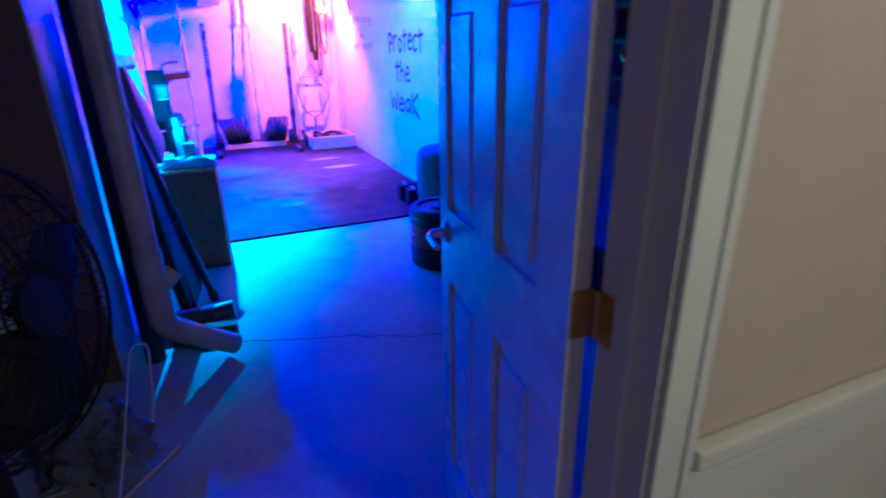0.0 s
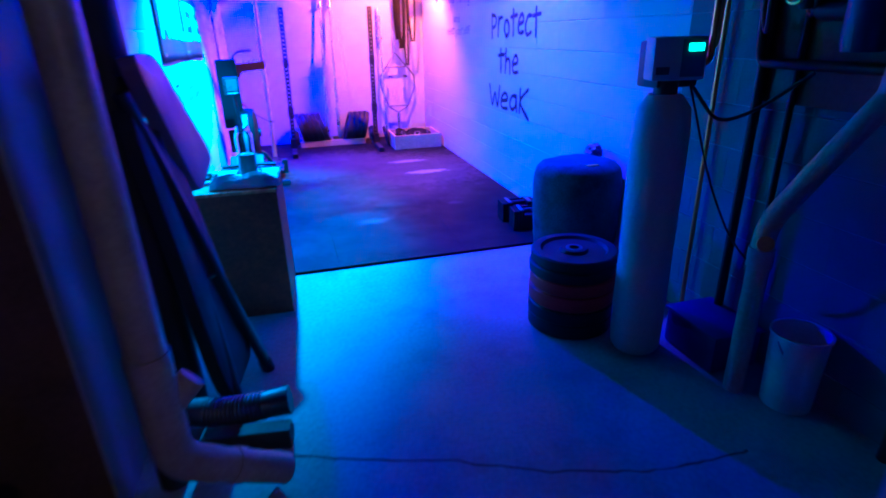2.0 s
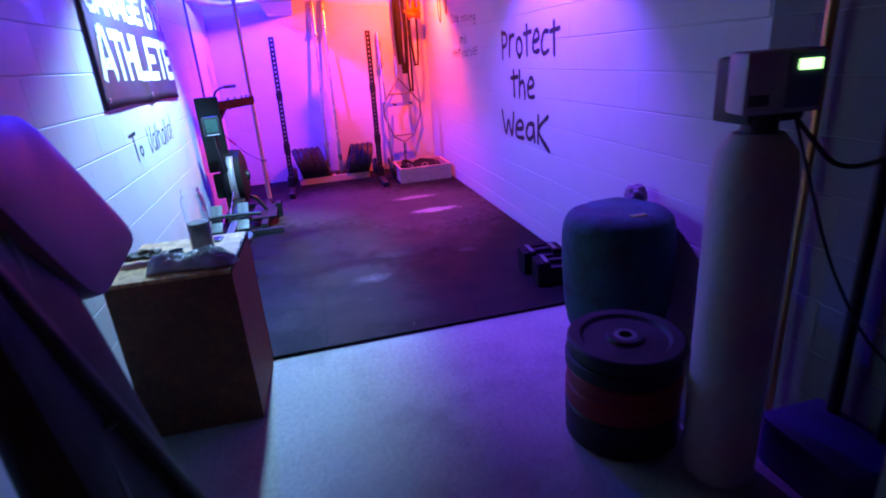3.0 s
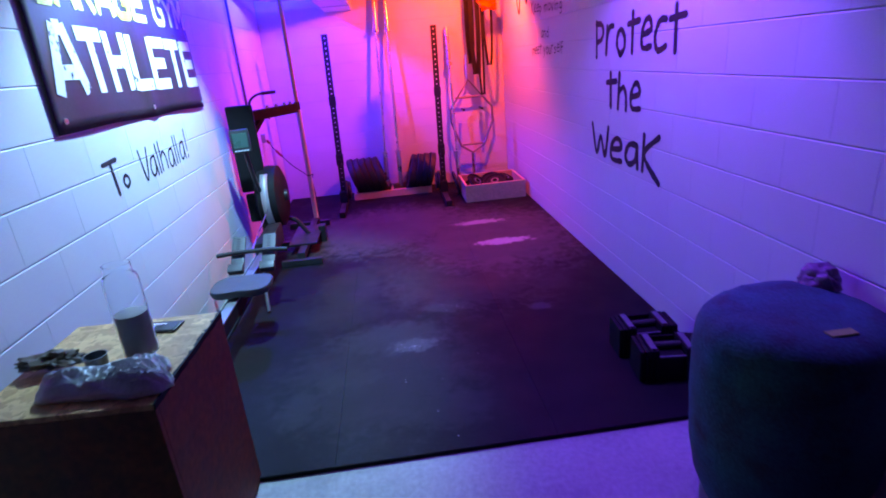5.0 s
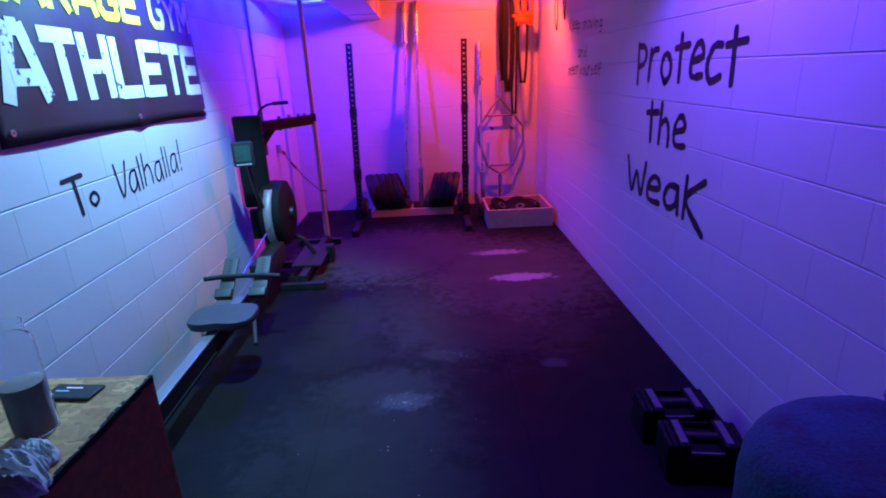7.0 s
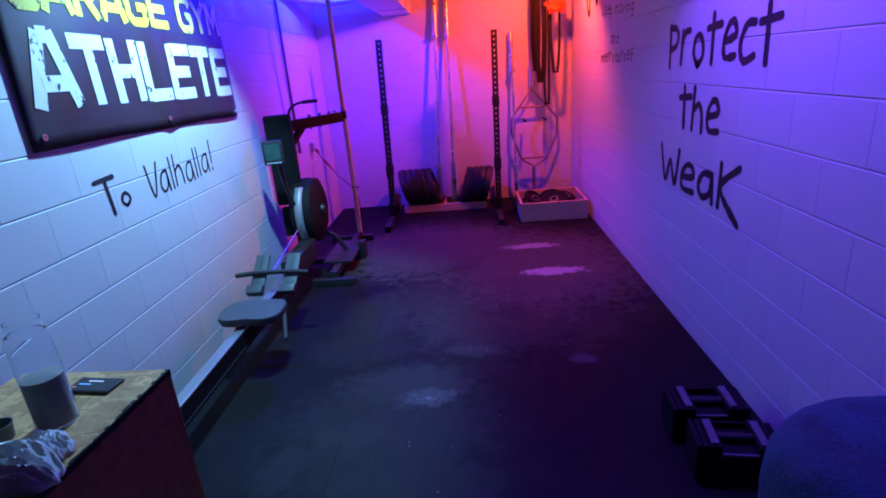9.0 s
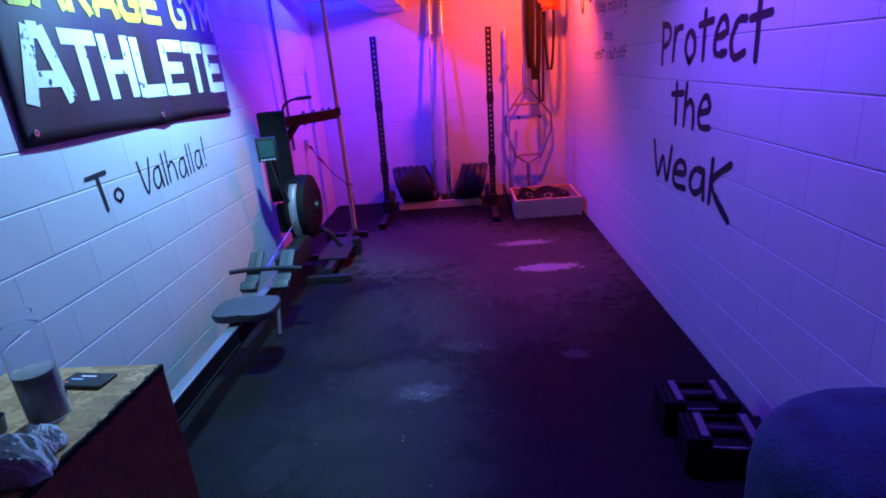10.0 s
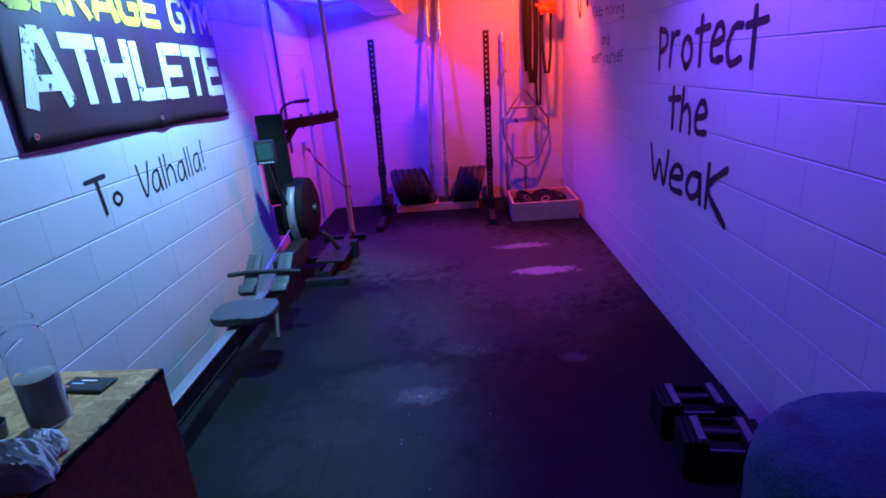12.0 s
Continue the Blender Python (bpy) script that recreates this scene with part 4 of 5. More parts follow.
part("sleeve", tube([lean(cx, 0.39), lean(cx, 0.06)], 0.025, 16), CHROME, trap)
part("handle", tube([lean(cx - 0.10, 0.93), (cx - 0.10, 9.10, 0.93)], 0.014, 12), BLACK, trap)
part("handle", tube([lean(cx + 0.12, 0.93), (cx + 0.12, 9.10, 0.93)], 0.014, 12), BLACK, trap)


def hanging_band(x, y, z0, z1, wide, thick, mat, label, swing=0.0):
    bm = bmesh.new()
    n = 14
    for side in (-1, 1):
        prev = None
        for i in range(n + 1):
            u = i / n
            z = z1 + (z0 - z1) * u
            off = side * (0.012 + wide * math.sin(u * math.pi * 0.98) ** 0.7)
            p = Vector((x + off + swing * u, y + 0.01 * math.sin(u * 7 + x * 9), z))
            q = [bm.verts.new(p + Vector((a, b, 0))) for a, b in ((-thick, -0.003), (thick, -0.003), (thick, 0.003), (-thick, 0.003))]
            if prev:
                for k in range(4):
                    bm.faces.new((prev[k], prev[(k + 1) % 4], q[(k + 1) % 4], q[k]))
            else:
                bm.faces.new(q)
            prev = q
        bm.faces.new(prev)
    box(x - 0.02 - thick + swing, x + 0.02 + thick + swing, y - 0.012, y + 0.012, z0 - 0.012, z0 + 0.006, 0.003, bm=bm)
    return tagged(mesh_ob("resistance_band", bm, mat, None, True), label, "exercise band", "bands hung in the corner")


hanging_band(2.42, 9.12, 1.33, 2.40, 0.030, 0.026, MATTE, "wide black resistance band hanging from the joist")
hanging_band(2.47, 9.08, 1.10, 2.40, 0.018, 0.012, MATTE, "narrow black resistance band hanging from the joist")
hanging_band(2.56, 9.05, 1.42, 2.40, 0.035, 0.014, MATTE, "looped black resistance band hanging from the joist")
hanging_band(2.38, 9.20, 1.45, 2.40, 0.02, 0.022, MATTE, "black resistance band hanging near the wall")
hanging_band(2.53, 8.98, 2.05, 2.40, 0.028, 0.016, ORANGE, "bright orange strap hanging from the joist")
hanging_band(2.60, 8.97, 2.0, 2.40, 0.03, 0.018, ORANGE, "bright orange strap hanging from the joist")
tagged(mesh_ob("orange_webbing", lump((2.56, 8.97, 1.97), (0.085, 0.035, 0.05), 3.3, 0.9, 3, False), ORANGE, None, True), "bunched orange webbing tied in a knot", "strap")
for y, zz, k in ((8.45, 1.85, 0.10), (8.15, 1.92, 0.07)):
    tagged(part("jump_rope", tube(bent([(W - 0.02, y, 2.36), (W - 0.03, y - k, zz + 0.12), (W - 0.02, y - 0.02, zz), (W - 0.03, y + k * 0.4, zz + 0.18), (W - 0.02, y + 0.03, 2.36)], 0.12), 0.006, 8), BLACK, None), "black jump rope hanging in a loop on the wall", "jump rope")
for x, sgn in ((0.735, 1), (1.885, -1)):
    for k in range(2):
        bumper(Matrix.Translation((x + sgn * 0.034 + sgn * k * 0.028 - (0.027 if sgn < 0 else 0), 8.74, 0.205)) @ Matrix.Rotation(radians(90), 4, "Y"), 0.11 - 0.012 * k, 0.026, BLACK_RUBBER, label="small black change plate on the stand's base", group="change plates on the stands")
bumper(Matrix.Translation((2.02, 8.72, 0.16)) @ Matrix.Rotation(radians(78), 4, "Y"), 0.135, 0.03, BLACK_RUBBER, label="black weight plate leaning between stand and crate", group="change plates on the stands")

# ---- ceiling services ----
duct = thing("sheet_metal_duct", "painted sheet-metal duct under the joists", "duct", kind="structure")
part("body", box(0.76, 1.07, 4.0, FAR - 0.003, 2.13, 2.318, 0.004), WHITE_PAINT, duct, smooth=False)
for y in (5.2, 6.4, 7.6, 8.8):
    part("seam", box(0.752, 1.078, y, y + 0.025, 2.124, 2.318, 0.002), GALV, duct, smooth=False)
tagged(part("flexible_duct", tube(bent([(-0.0, 8.2, 2.30), (0.12, 8.6, 2.27), (0.32, 8.8, 2.25), (0.55, 8.85, 2.27), (0.84, 8.75, 2.30)], 0.25), 0.045, 16), GALV, None), "crinkled silver flexible duct under the joists", "duct")
for lamp_at in [row[1] for row in LAMPS]:
    fx = thing("bulb_holder", "plain porcelain bulb holder on a joist", "light fitting", "ceiling bulb holders")
    part("base", lathe([(0, 2.6 - lamp_at[2]), (0.055, 2.6 - lamp_at[2]), (0.05, 0.085), (0.022, 0.06), (0, 0.06)], lamp_at, "z", 24), WHITE_PAINT, fx)


# ---- utility corner by the doorway ----
drain = thing("drain_pipe", "grimy white plastic drain pipe with a bent outlet", "pipe")
part("riser", tube([(0.30, 2.45, 0.66), (0.297, 2.45, 2.36)], 0.055, 24), OLD_PVC, drain)
part("collar", tube([(0.30, 2.45, 0.64), (0.30, 2.45, 0.70)], 0.062, 24), OLD_PVC, drain)
part("wye", tube([(0.30, 2.45, 0.43), (0.30, 2.45, 0.64)], 0.061, 24), OLD_PVC, drain)
part("cleanout", tube([(0.31, 2.46, 0.50), (0.39, 2.50, 0.57)], [0.045, 0.042], 20), OLD_PVC, drain)
part("elbow", tube(bent([(0.30, 2.45, 0.44), (0.30, 2.45, 0.32), (0.40, 2.502, 0.225)], 0.08), 0.059, 24), OLD_PVC, drain)
part("outlet", tube([(0.385, 2.494, 0.24), (0.595, 2.603, 0.058)], 0.055, 24), OLD_PVC, drain)
part("coupling", tube([(0.44, 2.523, 0.192), (0.465, 2.536, 0.17)], 0.0605, 24), OLD_PVC, drain)
post = mesh_ob("painted_pillar", box(0.0036, 0.062, 2.58, 3.10, 0, 2.36, 0.006), POST_PAINT)
tagged(post, "white boxed-in pillar on the block wall, greyed to look dim", "pillar", kind="structure")
tagged(mesh_ob("timber_panel", box(-0.27, 0.055, 2.575, 2.615, 0, 2.36, 0.004), DARK_WOOD), "dark stained timber panel standing upright", "panel", kind="structure")
# Roll out of view behind the pipes, added to shade the pillar's lower face.
bm = tube([(0.165, 3.20, 0.0), (0.165, 3.20, 1.72)], 0.085, 24)
tagged(part("rolled_mat", bm, BLACK_RUBBER, None), "black roll added on end to shade the pillar", "mat")
bm = tube([(0.195, 2.72, 0.0), (0.205, 2.70, 2.25)], 0.05, 20)
tagged(part("black_pipe", bm, BLACK, None), "tall black pipe standing by the post", "pipe")


def slab(A, B, C, D, thick=0.05, puff=0.012):
    """A padded slab on four corners, with rounded corners and a swollen face."""
    bm = bmesh.new()
    nrm = (B - A).cross(D - A).normalized()
    if nrm.x > 0:
        nrm = -nrm
    n = 12
    front, back = [], []
    for j in range(n + 1):
        r0, r1 = [], []
        for i in range(n + 1):
            u, v = i / n, j / n
            # rounded corners
            cu, cv = (u - 0.5) * 2, (v - 0.5) * 2
            k = 1 - 0.10 * (abs(cu) * abs(cv)) ** 6
            u2, v2 = 0.5 + cu * k / 2, 0.5 + cv * k / 2
            p = A.lerp(B, u2).lerp(D.lerp(C, u2), v2)
            swell = puff * (1 - max(abs(cu), abs(cv)) ** 6)
            r0.append(bm.verts.new(p - nrm * swell))
            r1.append(bm.verts.new(p + nrm * (thick + 0.004)))
        front.append(r0)
        back.append(r1)
    for g in (front, back):
        for a, b in zip(g, g[1:]):
            for i in range(n):
                bm.faces.new((a[i], a[i + 1], b[i + 1], b[i]))
    rim = [(0, i) for i in range(n)] + [(j, n) for j in range(n)] + [(n, i) for i in range(n, 0, -1)] + [(j, 0) for j in range(n, 0, -1)]
    for (a, b), (c, d) in zip(rim, rim[1:] + rim[:1]):
        bm.faces.new((front[a][b], front[c][d], back[c][d], back[a][b]))
    return bm


def folded_bench():
    t = thing("folding_bench", "purple-black padded exercise bench folded and leaned up", "bench")
    bm = slab(Vector((0.315, 2.96, 1.48)), Vector((0.27, 3.50, 1.46)), Vector((0.375, 3.80, 0.985)), Vector((0.36, 3.38, 0.90)))
    part("pad", bm, VINYL, t, "purple vinyl pad")
    part("seat_pad", slab(Vector((0.26, 2.97, 1.36)), Vector((0.32, 3.32, 1.06)), Vector((0.46, 3.36, 0.14)), Vector((0.38, 3.04, 0.06)), 0.05), BLACK_RUBBER, t, "black vinyl seat pad")
    part("frame_leg", tube([(0.25, 3.00, 1.36), (0.505, 3.36, 0.02)], 0.024, 14), BLACK, t)
    part("frame_leg", tube([(0.28, 3.16, 1.22), (0.40, 3.09, 0.02)], 0.022, 14), BLACK, t)
    part("frame_tube", tube([(0.23, 3.12, 1.42), (0.30, 3.62, 0.92)], 0.022, 14), BLACK, t)
    part("cross_tube", tube([(0.38, 3.18, 0.62), (0.33, 3.13, 0.62)], 0.02, 14), BLACK, t)
    part("brace", tube([(0.27, 3.05, 1.1), (0.44, 3.28, 0.30)], 0.018, 12), BLACK, t)
    part("rubber_foot", tube([(0.497, 3.349, 0.06), (0.509, 3.366, 0.0)], 0.03, 14), BLACK_RUBBER, t)
    part("rubber_foot", tube([(0.397, 3.092, 0.05), (0.401, 3.089, 0.0)], 0.028, 14), BLACK_RUBBER, t)


folded_bench()
pts = [(0.22, 3.02, 0.075), (0.34, 2.985, 0.075), (0.46, 2.96, 0.085), (0.62, 2.95, 0.10)]
line = bent(pts, 0.08, 14)
bm = tube(line, [0.055 + 0.006 * (i % 2) for i in range(len(line))], 18)
tagged(part("foil_duct", bm, HUB, None), "crumpled silver foil duct lying on the floor", "duct")
tagged(mesh_ob("timber_offcut", box(-0.17, 0.17, -0.035, 0.035, 0, 0.085, 0.004, turn=pose(0.45, 2.83, 0, 0, 0, -8)), DARK_WOOD), "dark timber offcut on the floor under the duct", "timber")


def pedestal_fan():
    t = thing("pedestal_fan", "dark pedestal fan with a round wire cage", "fan")
    m = pose(0.245, 0.95, 1.12, 0, 82, -20)
    R = 0.285
    for z, r in ((-0.075, R * 0.72), (-0.04, R * 0.93), (0.0, R), (0.04, R * 0.93), (0.075, R * 0.72), (0.085, R * 0.3)):
        ring = [m @ Vector((r * math.cos(k * math.tau / 48), r * math.sin(k * math.tau / 48), z)) for k in range(48)]
        part("cage_ring", tube(ring, 0.0055 if z == 0 else 0.003, 6, closed=True), MATTE, t)
    bm = bmesh.new()
    for k in range(40):
        a = k * math.tau / 40
        prof = [(0.06, 0.088), (R * 0.4, 0.086), (R * 0.72, 0.075), (R * 0.93, 0.04), (R, 0.0), (R * 0.93, -0.04), (R * 0.72, -0.075), (0.06, -0.085)]
        tube([m @ Vector((r * math.cos(a + 0.35 * (1 - r / R)), r * math.sin(a + 0.35 * (1 - r / R)), z)) for r, z in prof], 0.0016, 4, bm=bm, caps=False)
    tagged(part("wire_cage", bm, MATTE, t), kind="stuff")
    for k in range(4):
        bm = bmesh.new()
        rows = []
        for i in range(7):
            r = 0.04 + (R - 0.07) * i / 6
            w = 0.35 + 0.35 * math.sin(i / 6 * math.pi)
            rows.append([bm.verts.new(m @ Vector((r * math.cos(a), r * math.sin(a), 0.03 * (j - 1)))) for j, a in enumerate((k * math.tau / 4 - w, k * math.tau / 4, k * math.tau / 4 + w))])
        for a, b in zip(rows, rows[1:]):
            for j in range(2):
                bm.faces.new((a[j], a[j + 1], b[j + 1], b[j]))
        bl = part("blade", bm, MATTE, t)
        bl.modifiers.new("thickness", "SOLIDIFY").thickness = 0.003
    part("motor", lathe([(0, -0.20), (0.06, -0.20), (0.075, -0.16), (0.07, -0.088), (0, -0.088)], (0, 0, 0), "z", 28), MATTE, t).matrix_basis = m
    part("hub", lathe([(0, 0.07), (0.05, 0.07), (0.055, 0.09), (0.0, 0.097)], (0, 0, 0), "z", 28), MATTE, t).matrix_basis = m
    part("stand_pole", tube([(0.15, 0.98, 0.03), (0.15, 0.98, 1.12)], 0.016, 14), MATTE, t)
    part("base", lathe([(0, 0.0), (0.21, 0.0), (0.215, 0.012), (0.19, 0.026), (0.03, 0.05), (0, 0.05)], (0.15, 0.98, 0), "z", 40), MATTE, t)
    part("power_cord", tube(bent([(0.15, 1.05, 0.05), (0.17, 1.6, 0.12), (0.22, 2.05, 0.45), (0.27, 2.15, 0.40), (0.24, 2.0, 0.05), (0.05, 1.85, 0.008), (-0.3, 1.8, 0.008)], 0.2), 0.004, 8), PALE, t)


pedestal_fan()
GREY_BAG = material("grey_bag", (0.13, 0.13, 0.14), 0.4, spread=0.3)
tagged(mesh_ob("plastic_bag", lump((0.05, 1.92, 0.0), (0.17, 0.15, 0.20), 7.1, 0.5, 4), GREY_BAG, None, True), "crumpled grey plastic bag on the floor", "bag")
tagged(mesh_ob("plastic_bag", lump((-0.25, 2.25, 0.0), (0.20, 0.18, 0.30), 2.7, 0.5, 4), GREY_BAG, None, True), "bulging grey plastic bag against the panel", "bag")
tagged(part("dowel", tube([(0.02, 1.55, 0.009), (0.33, 1.93, 0.009)], 0.008, 10), PINE, None), "thin pale dowel lying on the floor", "stick")

# crack across the slab
bm = bmesh.new()
prev = None
for i in range(61):
    u = i / 60
    x = 0.60 + 1.7 * u
    yy = 2.73 - 0.43 * min(u, 0.75) / 0.66 + 0.035 * noise.fractal(Vector((x * 3, 0, 0)), 0.8, 2, 4)
    w = 0.005 + 0.004 * noise.noise(Vector((x * 9, 4, 0)))
    pair = (bm.verts.new((x, yy - w, 0.0012)), bm.verts.new((x, yy + w, 0.0012)))
    if prev:
        bm.faces.new((prev[0], pair[0], pair[1], prev[1]))
    prev = pair
DIRT = material("dark_dirt", (0.06, 0.055, 0.05), 0.9, spread=0.3, fine=80)
structure(mesh_ob("floor_crack", bm, DIRT), "dark crack running across the concrete floor", "crack")


# ---- water softener and pipework ----
def softener():
    t = thing("water_softener", "tall cream water softener tank with control head", "water softener")
    X, Y = 2.325, 3.02
    part("tank", lathe([(0, 0), (0.105, 0.0), (0.118, 0.02), (0.122, 0.10), (0.122, 1.10), (0.112, 1.19), (0.07, 1.245), (0, 1.25)], (X, Y, 0), "z", 44), RESIN, t, "cream fibreglass tank")
    part("neck", tube([(X, Y, 1.24), (X, Y, 1.30)], 0.05, 24), BLACK, t)
    part("valve", box(X - 0.06, X + 0.14, Y - 0.02, Y + 0.13, 1.27, 1.46, 0.015), BLACK, t)
    m = pose(X + 0.01, Y - 0.03, 1.39, 0, 0, -14)
    head = part("control_head", box(-0.115, 0.105, -0.05, 0.05, -0.085, 0.085, 0.014, turn=m), PALE, t, "pale plastic control head")
    part("face_panel", box(0.0, 0.095, -0.0525, -0.0505, -0.07, 0.075, turn=m), material("blue_face", (0.08, 0.14, 0.22), 0.4), head)
    part("display", box(0.025, 0.085, -0.055, -0.0527, 0.03, 0.058, turn=m), SCREEN, head, "lit green display")
    part("badge", box(-0.10, -0.045, -0.0525, -0.0505, -0.06, -0.03, turn=m), GREY_PLASTIC, head)
    part("bypass", tube(bent([(X + 0.13, Y + 0.05, 1.36), (X + 0.22, Y + 0.02, 1.36), (X + 0.22, Y + 0.02, 2.36)], 0.04), 0.014, 14), BRASS, t)
    part("bypass", tube(bent([(X + 0.13, Y + 0.09, 1.42), (X + 0.29, Y + 0.08, 1.42), (X + 0.29, Y + 0.08, 2.36)], 0.04), 0.014, 14), BRASS, t)
    part("drain_hose", tube(bent([(X + 0.12, Y + 0.02, 1.30), (X + 0.20, Y - 0.1, 1.12), (X + 0.26, Y - 0.22, 1.18), (X + 0.33, Y - 0.4, 1.34)], 0.12), 0.008, 10), BLACK, t)
    part("brine_hose", tube(bent([(X + 0.10, Y - 0.02, 1.29), (X + 0.20, Y - 0.12, 0.85), (X + 0.28, Y - 0.22, 0.60), (X + 0.38, Y - 0.35, 0.46)], 0.2), 0.005, 8), BLACK, t)


softener()
sump = thing("sump_pipe", "grey plastic drain pipe with a brass valve", "pipe")
part("riser", tube([(2.53, 2.57, 0.0), (2.53, 2.57, 0.66)], 0.042, 20), OLD_PVC, sump)
part("elbow", tube(bent([(2.53, 2.57, 0.64), (2.53, 2.57, 0.78), (2.60, 2.48, 1.0), (2.70, 2.36, 1.28)], 0.10), 0.042, 20), OLD_PVC, sump)
part("upper_run", tube([(2.70, 2.36, 1.27), (2.745, 2.30, 2.36)], 0.042, 20), OLD_PVC, sump)
part("coupling", tube([(2.53, 2.57, 0.60), (2.53, 2.57, 0.68)], 0.049, 20), OLD_PVC, sump)
part("valve", tube([(2.49, 2.53, 0.71), (2.455, 2.49, 0.735)], 0.030, 16), BRASS, sump, "small brass valve")
bucket = thing("bucket", "dirty white plastic bucket on the floor", "bucket")
part("body", lathe([(0, 0), (0.096, 0.0), (0.108, 0.33), (0.114, 0.332), (0.114, 0.345), (0.105, 0.345), (0.093, 0.01), (0, 0.01)], (2.672, 2.43, 0), "z", 40), PVC, bucket)
part("handle", tube([(2.672 + 0.115 * math.cos(a), 2.43 - 0.05 * abs(math.sin(a)), 0.32 - 0.10 * math.sin(a)) for a in [k * math.pi / 14 for k in range(15)]], 0.004, 8), STEEL, bucket)
tote = thing("storage_tote", "low blue plastic storage tote on the floor", "tote")
part("tub", box(2.50, 2.76, 2.68, 3.02, 0.0, 0.18, 0.02), material("blue_plastic", (0.04, 0.035, 0.14), 0.5), tote)
part("lid", box(2.49, 2.77, 2.67, 3.03, 0.182, 0.20, 0.008), material("blue_lid", (0.05, 0.045, 0.18), 0.5), tote)
for x, y0, r in ((2.745, 2.95, 0.022), (2.75, 2.78, 0.014), (2.755, 3.22, 0.012), (2.74, 2.05, 0.028), (2.75, 1.85, 0.014)):
    tagged(part("supply_pipe", tube([(x, y0, 0.0), (x, y0, 2.36)], r, 14), IRON if r > 0.013 else BRASS, None), "thin vertical supply pipe against the wall", "pipe", "vertical pipes by the softener")
for k in range(9):
    y0 = 1.9 + 0.17 * k + random.uniform(-0.04, 0.04)
    z0 = 1.35 + random.uniform(0, 0.55)
    p = [(2.72 - random.uniform(0, 0.12), y0, 2.36), (2.66 - random.uniform(0, 0.1), y0 + 0.06, z0 + 0.35), (2.70, y0 + 0.16, z0), (2.73, y0 + 0.3, z0 + 0.4), (2.74, y0 + 0.34, 2.36)]
    tagged(part("hanging_cable", tube(bent(p, 0.2), 0.006 + 0.003 * (k % 3), 8), BLACK, None), "dark cable looped down from the joists", "cable", "cables hung by the softener")
manifold = thing("water_heater_vent", "dark horizontal ductwork above the pipes", "duct")
part("run", tube(bent([(2.55, 1.2, 1.98), (2.55, 2.4, 1.98), (2.60, 2.75, 2.36)], 0.15), 0.085, 22), BLACK, manifold)
part("filter_housing", lathe([(0, 0), (0.06, 0.0), (0.068, 0.03), (0.068, 0.30), (0.075, 0.32), (0.075, 0.38), (0, 0.39)], (2.60, 2.42, 1.42), "z", 28), material("blue_housing", (0.02, 0.03, 0.10), 0.4), manifold)
part("bracket", box(2.59, 2.61, 2.41, 2.43, 1.81, 2.0), BLACK, manifold)
TAGG = material("green_tag", (0.25, 0.7, 0.05), 0.5)
tagged(mesh_ob("paper_tag", box(2.50, 2.545, 3.03, 3.034, 1.62, 1.68), TAGG), "small bright green tag tied on a pipe", "tag")

# Dark board added to darken this stretch of wall behind the pipes.
tagged(mesh_ob("backing_board", box(2.765, 2.785, 1.55, 2.98, 1.20, 2.34, 0.003), DARK_WOOD), "added dark board that darkens the wall behind the pipework", "board", kind="structure")
for x, z, r, y0, y1 in ((2.70, 2.22, 0.032, 1.3, 3.05), (2.66, 2.08, 0.022, 1.6, 3.0), (2.71, 1.92, 0.030, 1.4, 2.95), (2.68, 1.72, 0.022, 1.8, 2.9), (2.70, 1.55, 0.036, 1.5, 2.7), (2.72, 1.36, 0.020, 1.7, 2.95)):
    tagged(part("iron_pipe", tube(bent([(x, y0, z), (x, y1, z), (x, y1 + 0.03, 2.36 if z > 1.8 else z + 0.4)], 0.05), r, 14), IRON, None), "dark iron pipe running along the darkening board", "pipe", "iron pipes on the board")
for y, z, s in ((2.72, 1.62, 0.07), (2.30, 1.80, 0.08), (2.05, 1.50, 0.075), (2.60, 2.0, 0.06)):
    v = thing("pipe_valve", "dark valve with a round wheel on a pipe", "valve", "valves on the board")
    part("valve_body", lathe([(0, -0.06), (0.03, -0.06), (0.042, -0.02), (0.042, 0.02), (0.03, 0.06), (0, 0.06)], (2.67, y, z), "z", 20), IRON, v)
    part("hand_wheel", tube([(2.60, y + s * 0.6 * math.cos(k * math.tau / 20), z + s * 0.6 * math.sin(k * math.tau / 20)) for k in range(20)], 0.006, 8, closed=True), BRASS, v)
    part("stem", tube([(2.60, y, z), (2.67, y, z)], 0.007, 8), BRASS, v)

# ---- on the plyo box ----
H = 0.752
bottle = thing("powder_bottle", "clear plastic bottle half full of brown powder", "bottle")
bx, by = 0.490, 4.245
bd = part("body", lathe([(0, 0.001), (0.044, 0.001), (0.050, 0.006), (0.050, 0.245), (0.046, 0.262), (0.039, 0.27), (0.039, 0.30), (0.0365, 0.30), (0.0365, 0.269), (0.043, 0.26), (0.0475, 0.244), (0.0475, 0.008), (0, 0.006)], (bx, by, H), "z", 36), GLASS, bottle, "clear bottle wall")
bd.visible_shadow = False
part("powder", lathe([(0, 0.009), (0.0468, 0.009), (0.0468, 0.142), (0.033, 0.147), (0, 0.144)], (bx, by, H), "z", 36), POWDER, bottle, "brown powder")
cup = thing("steel_cup", "small steel shaker cup lying beside the bottle", "cup")
part("cup_body", lathe([(0, 0), (0.028, 0), (0.032, 0.04), (0.034, 0.042), (0.031, 0.042), (0.027, 0.003), (0, 0.003)], (0.385, 4.185, H), "z", 28), HUB, cup)
phone = thing("phone", "dark smartphone lying face up on the box", "phone")
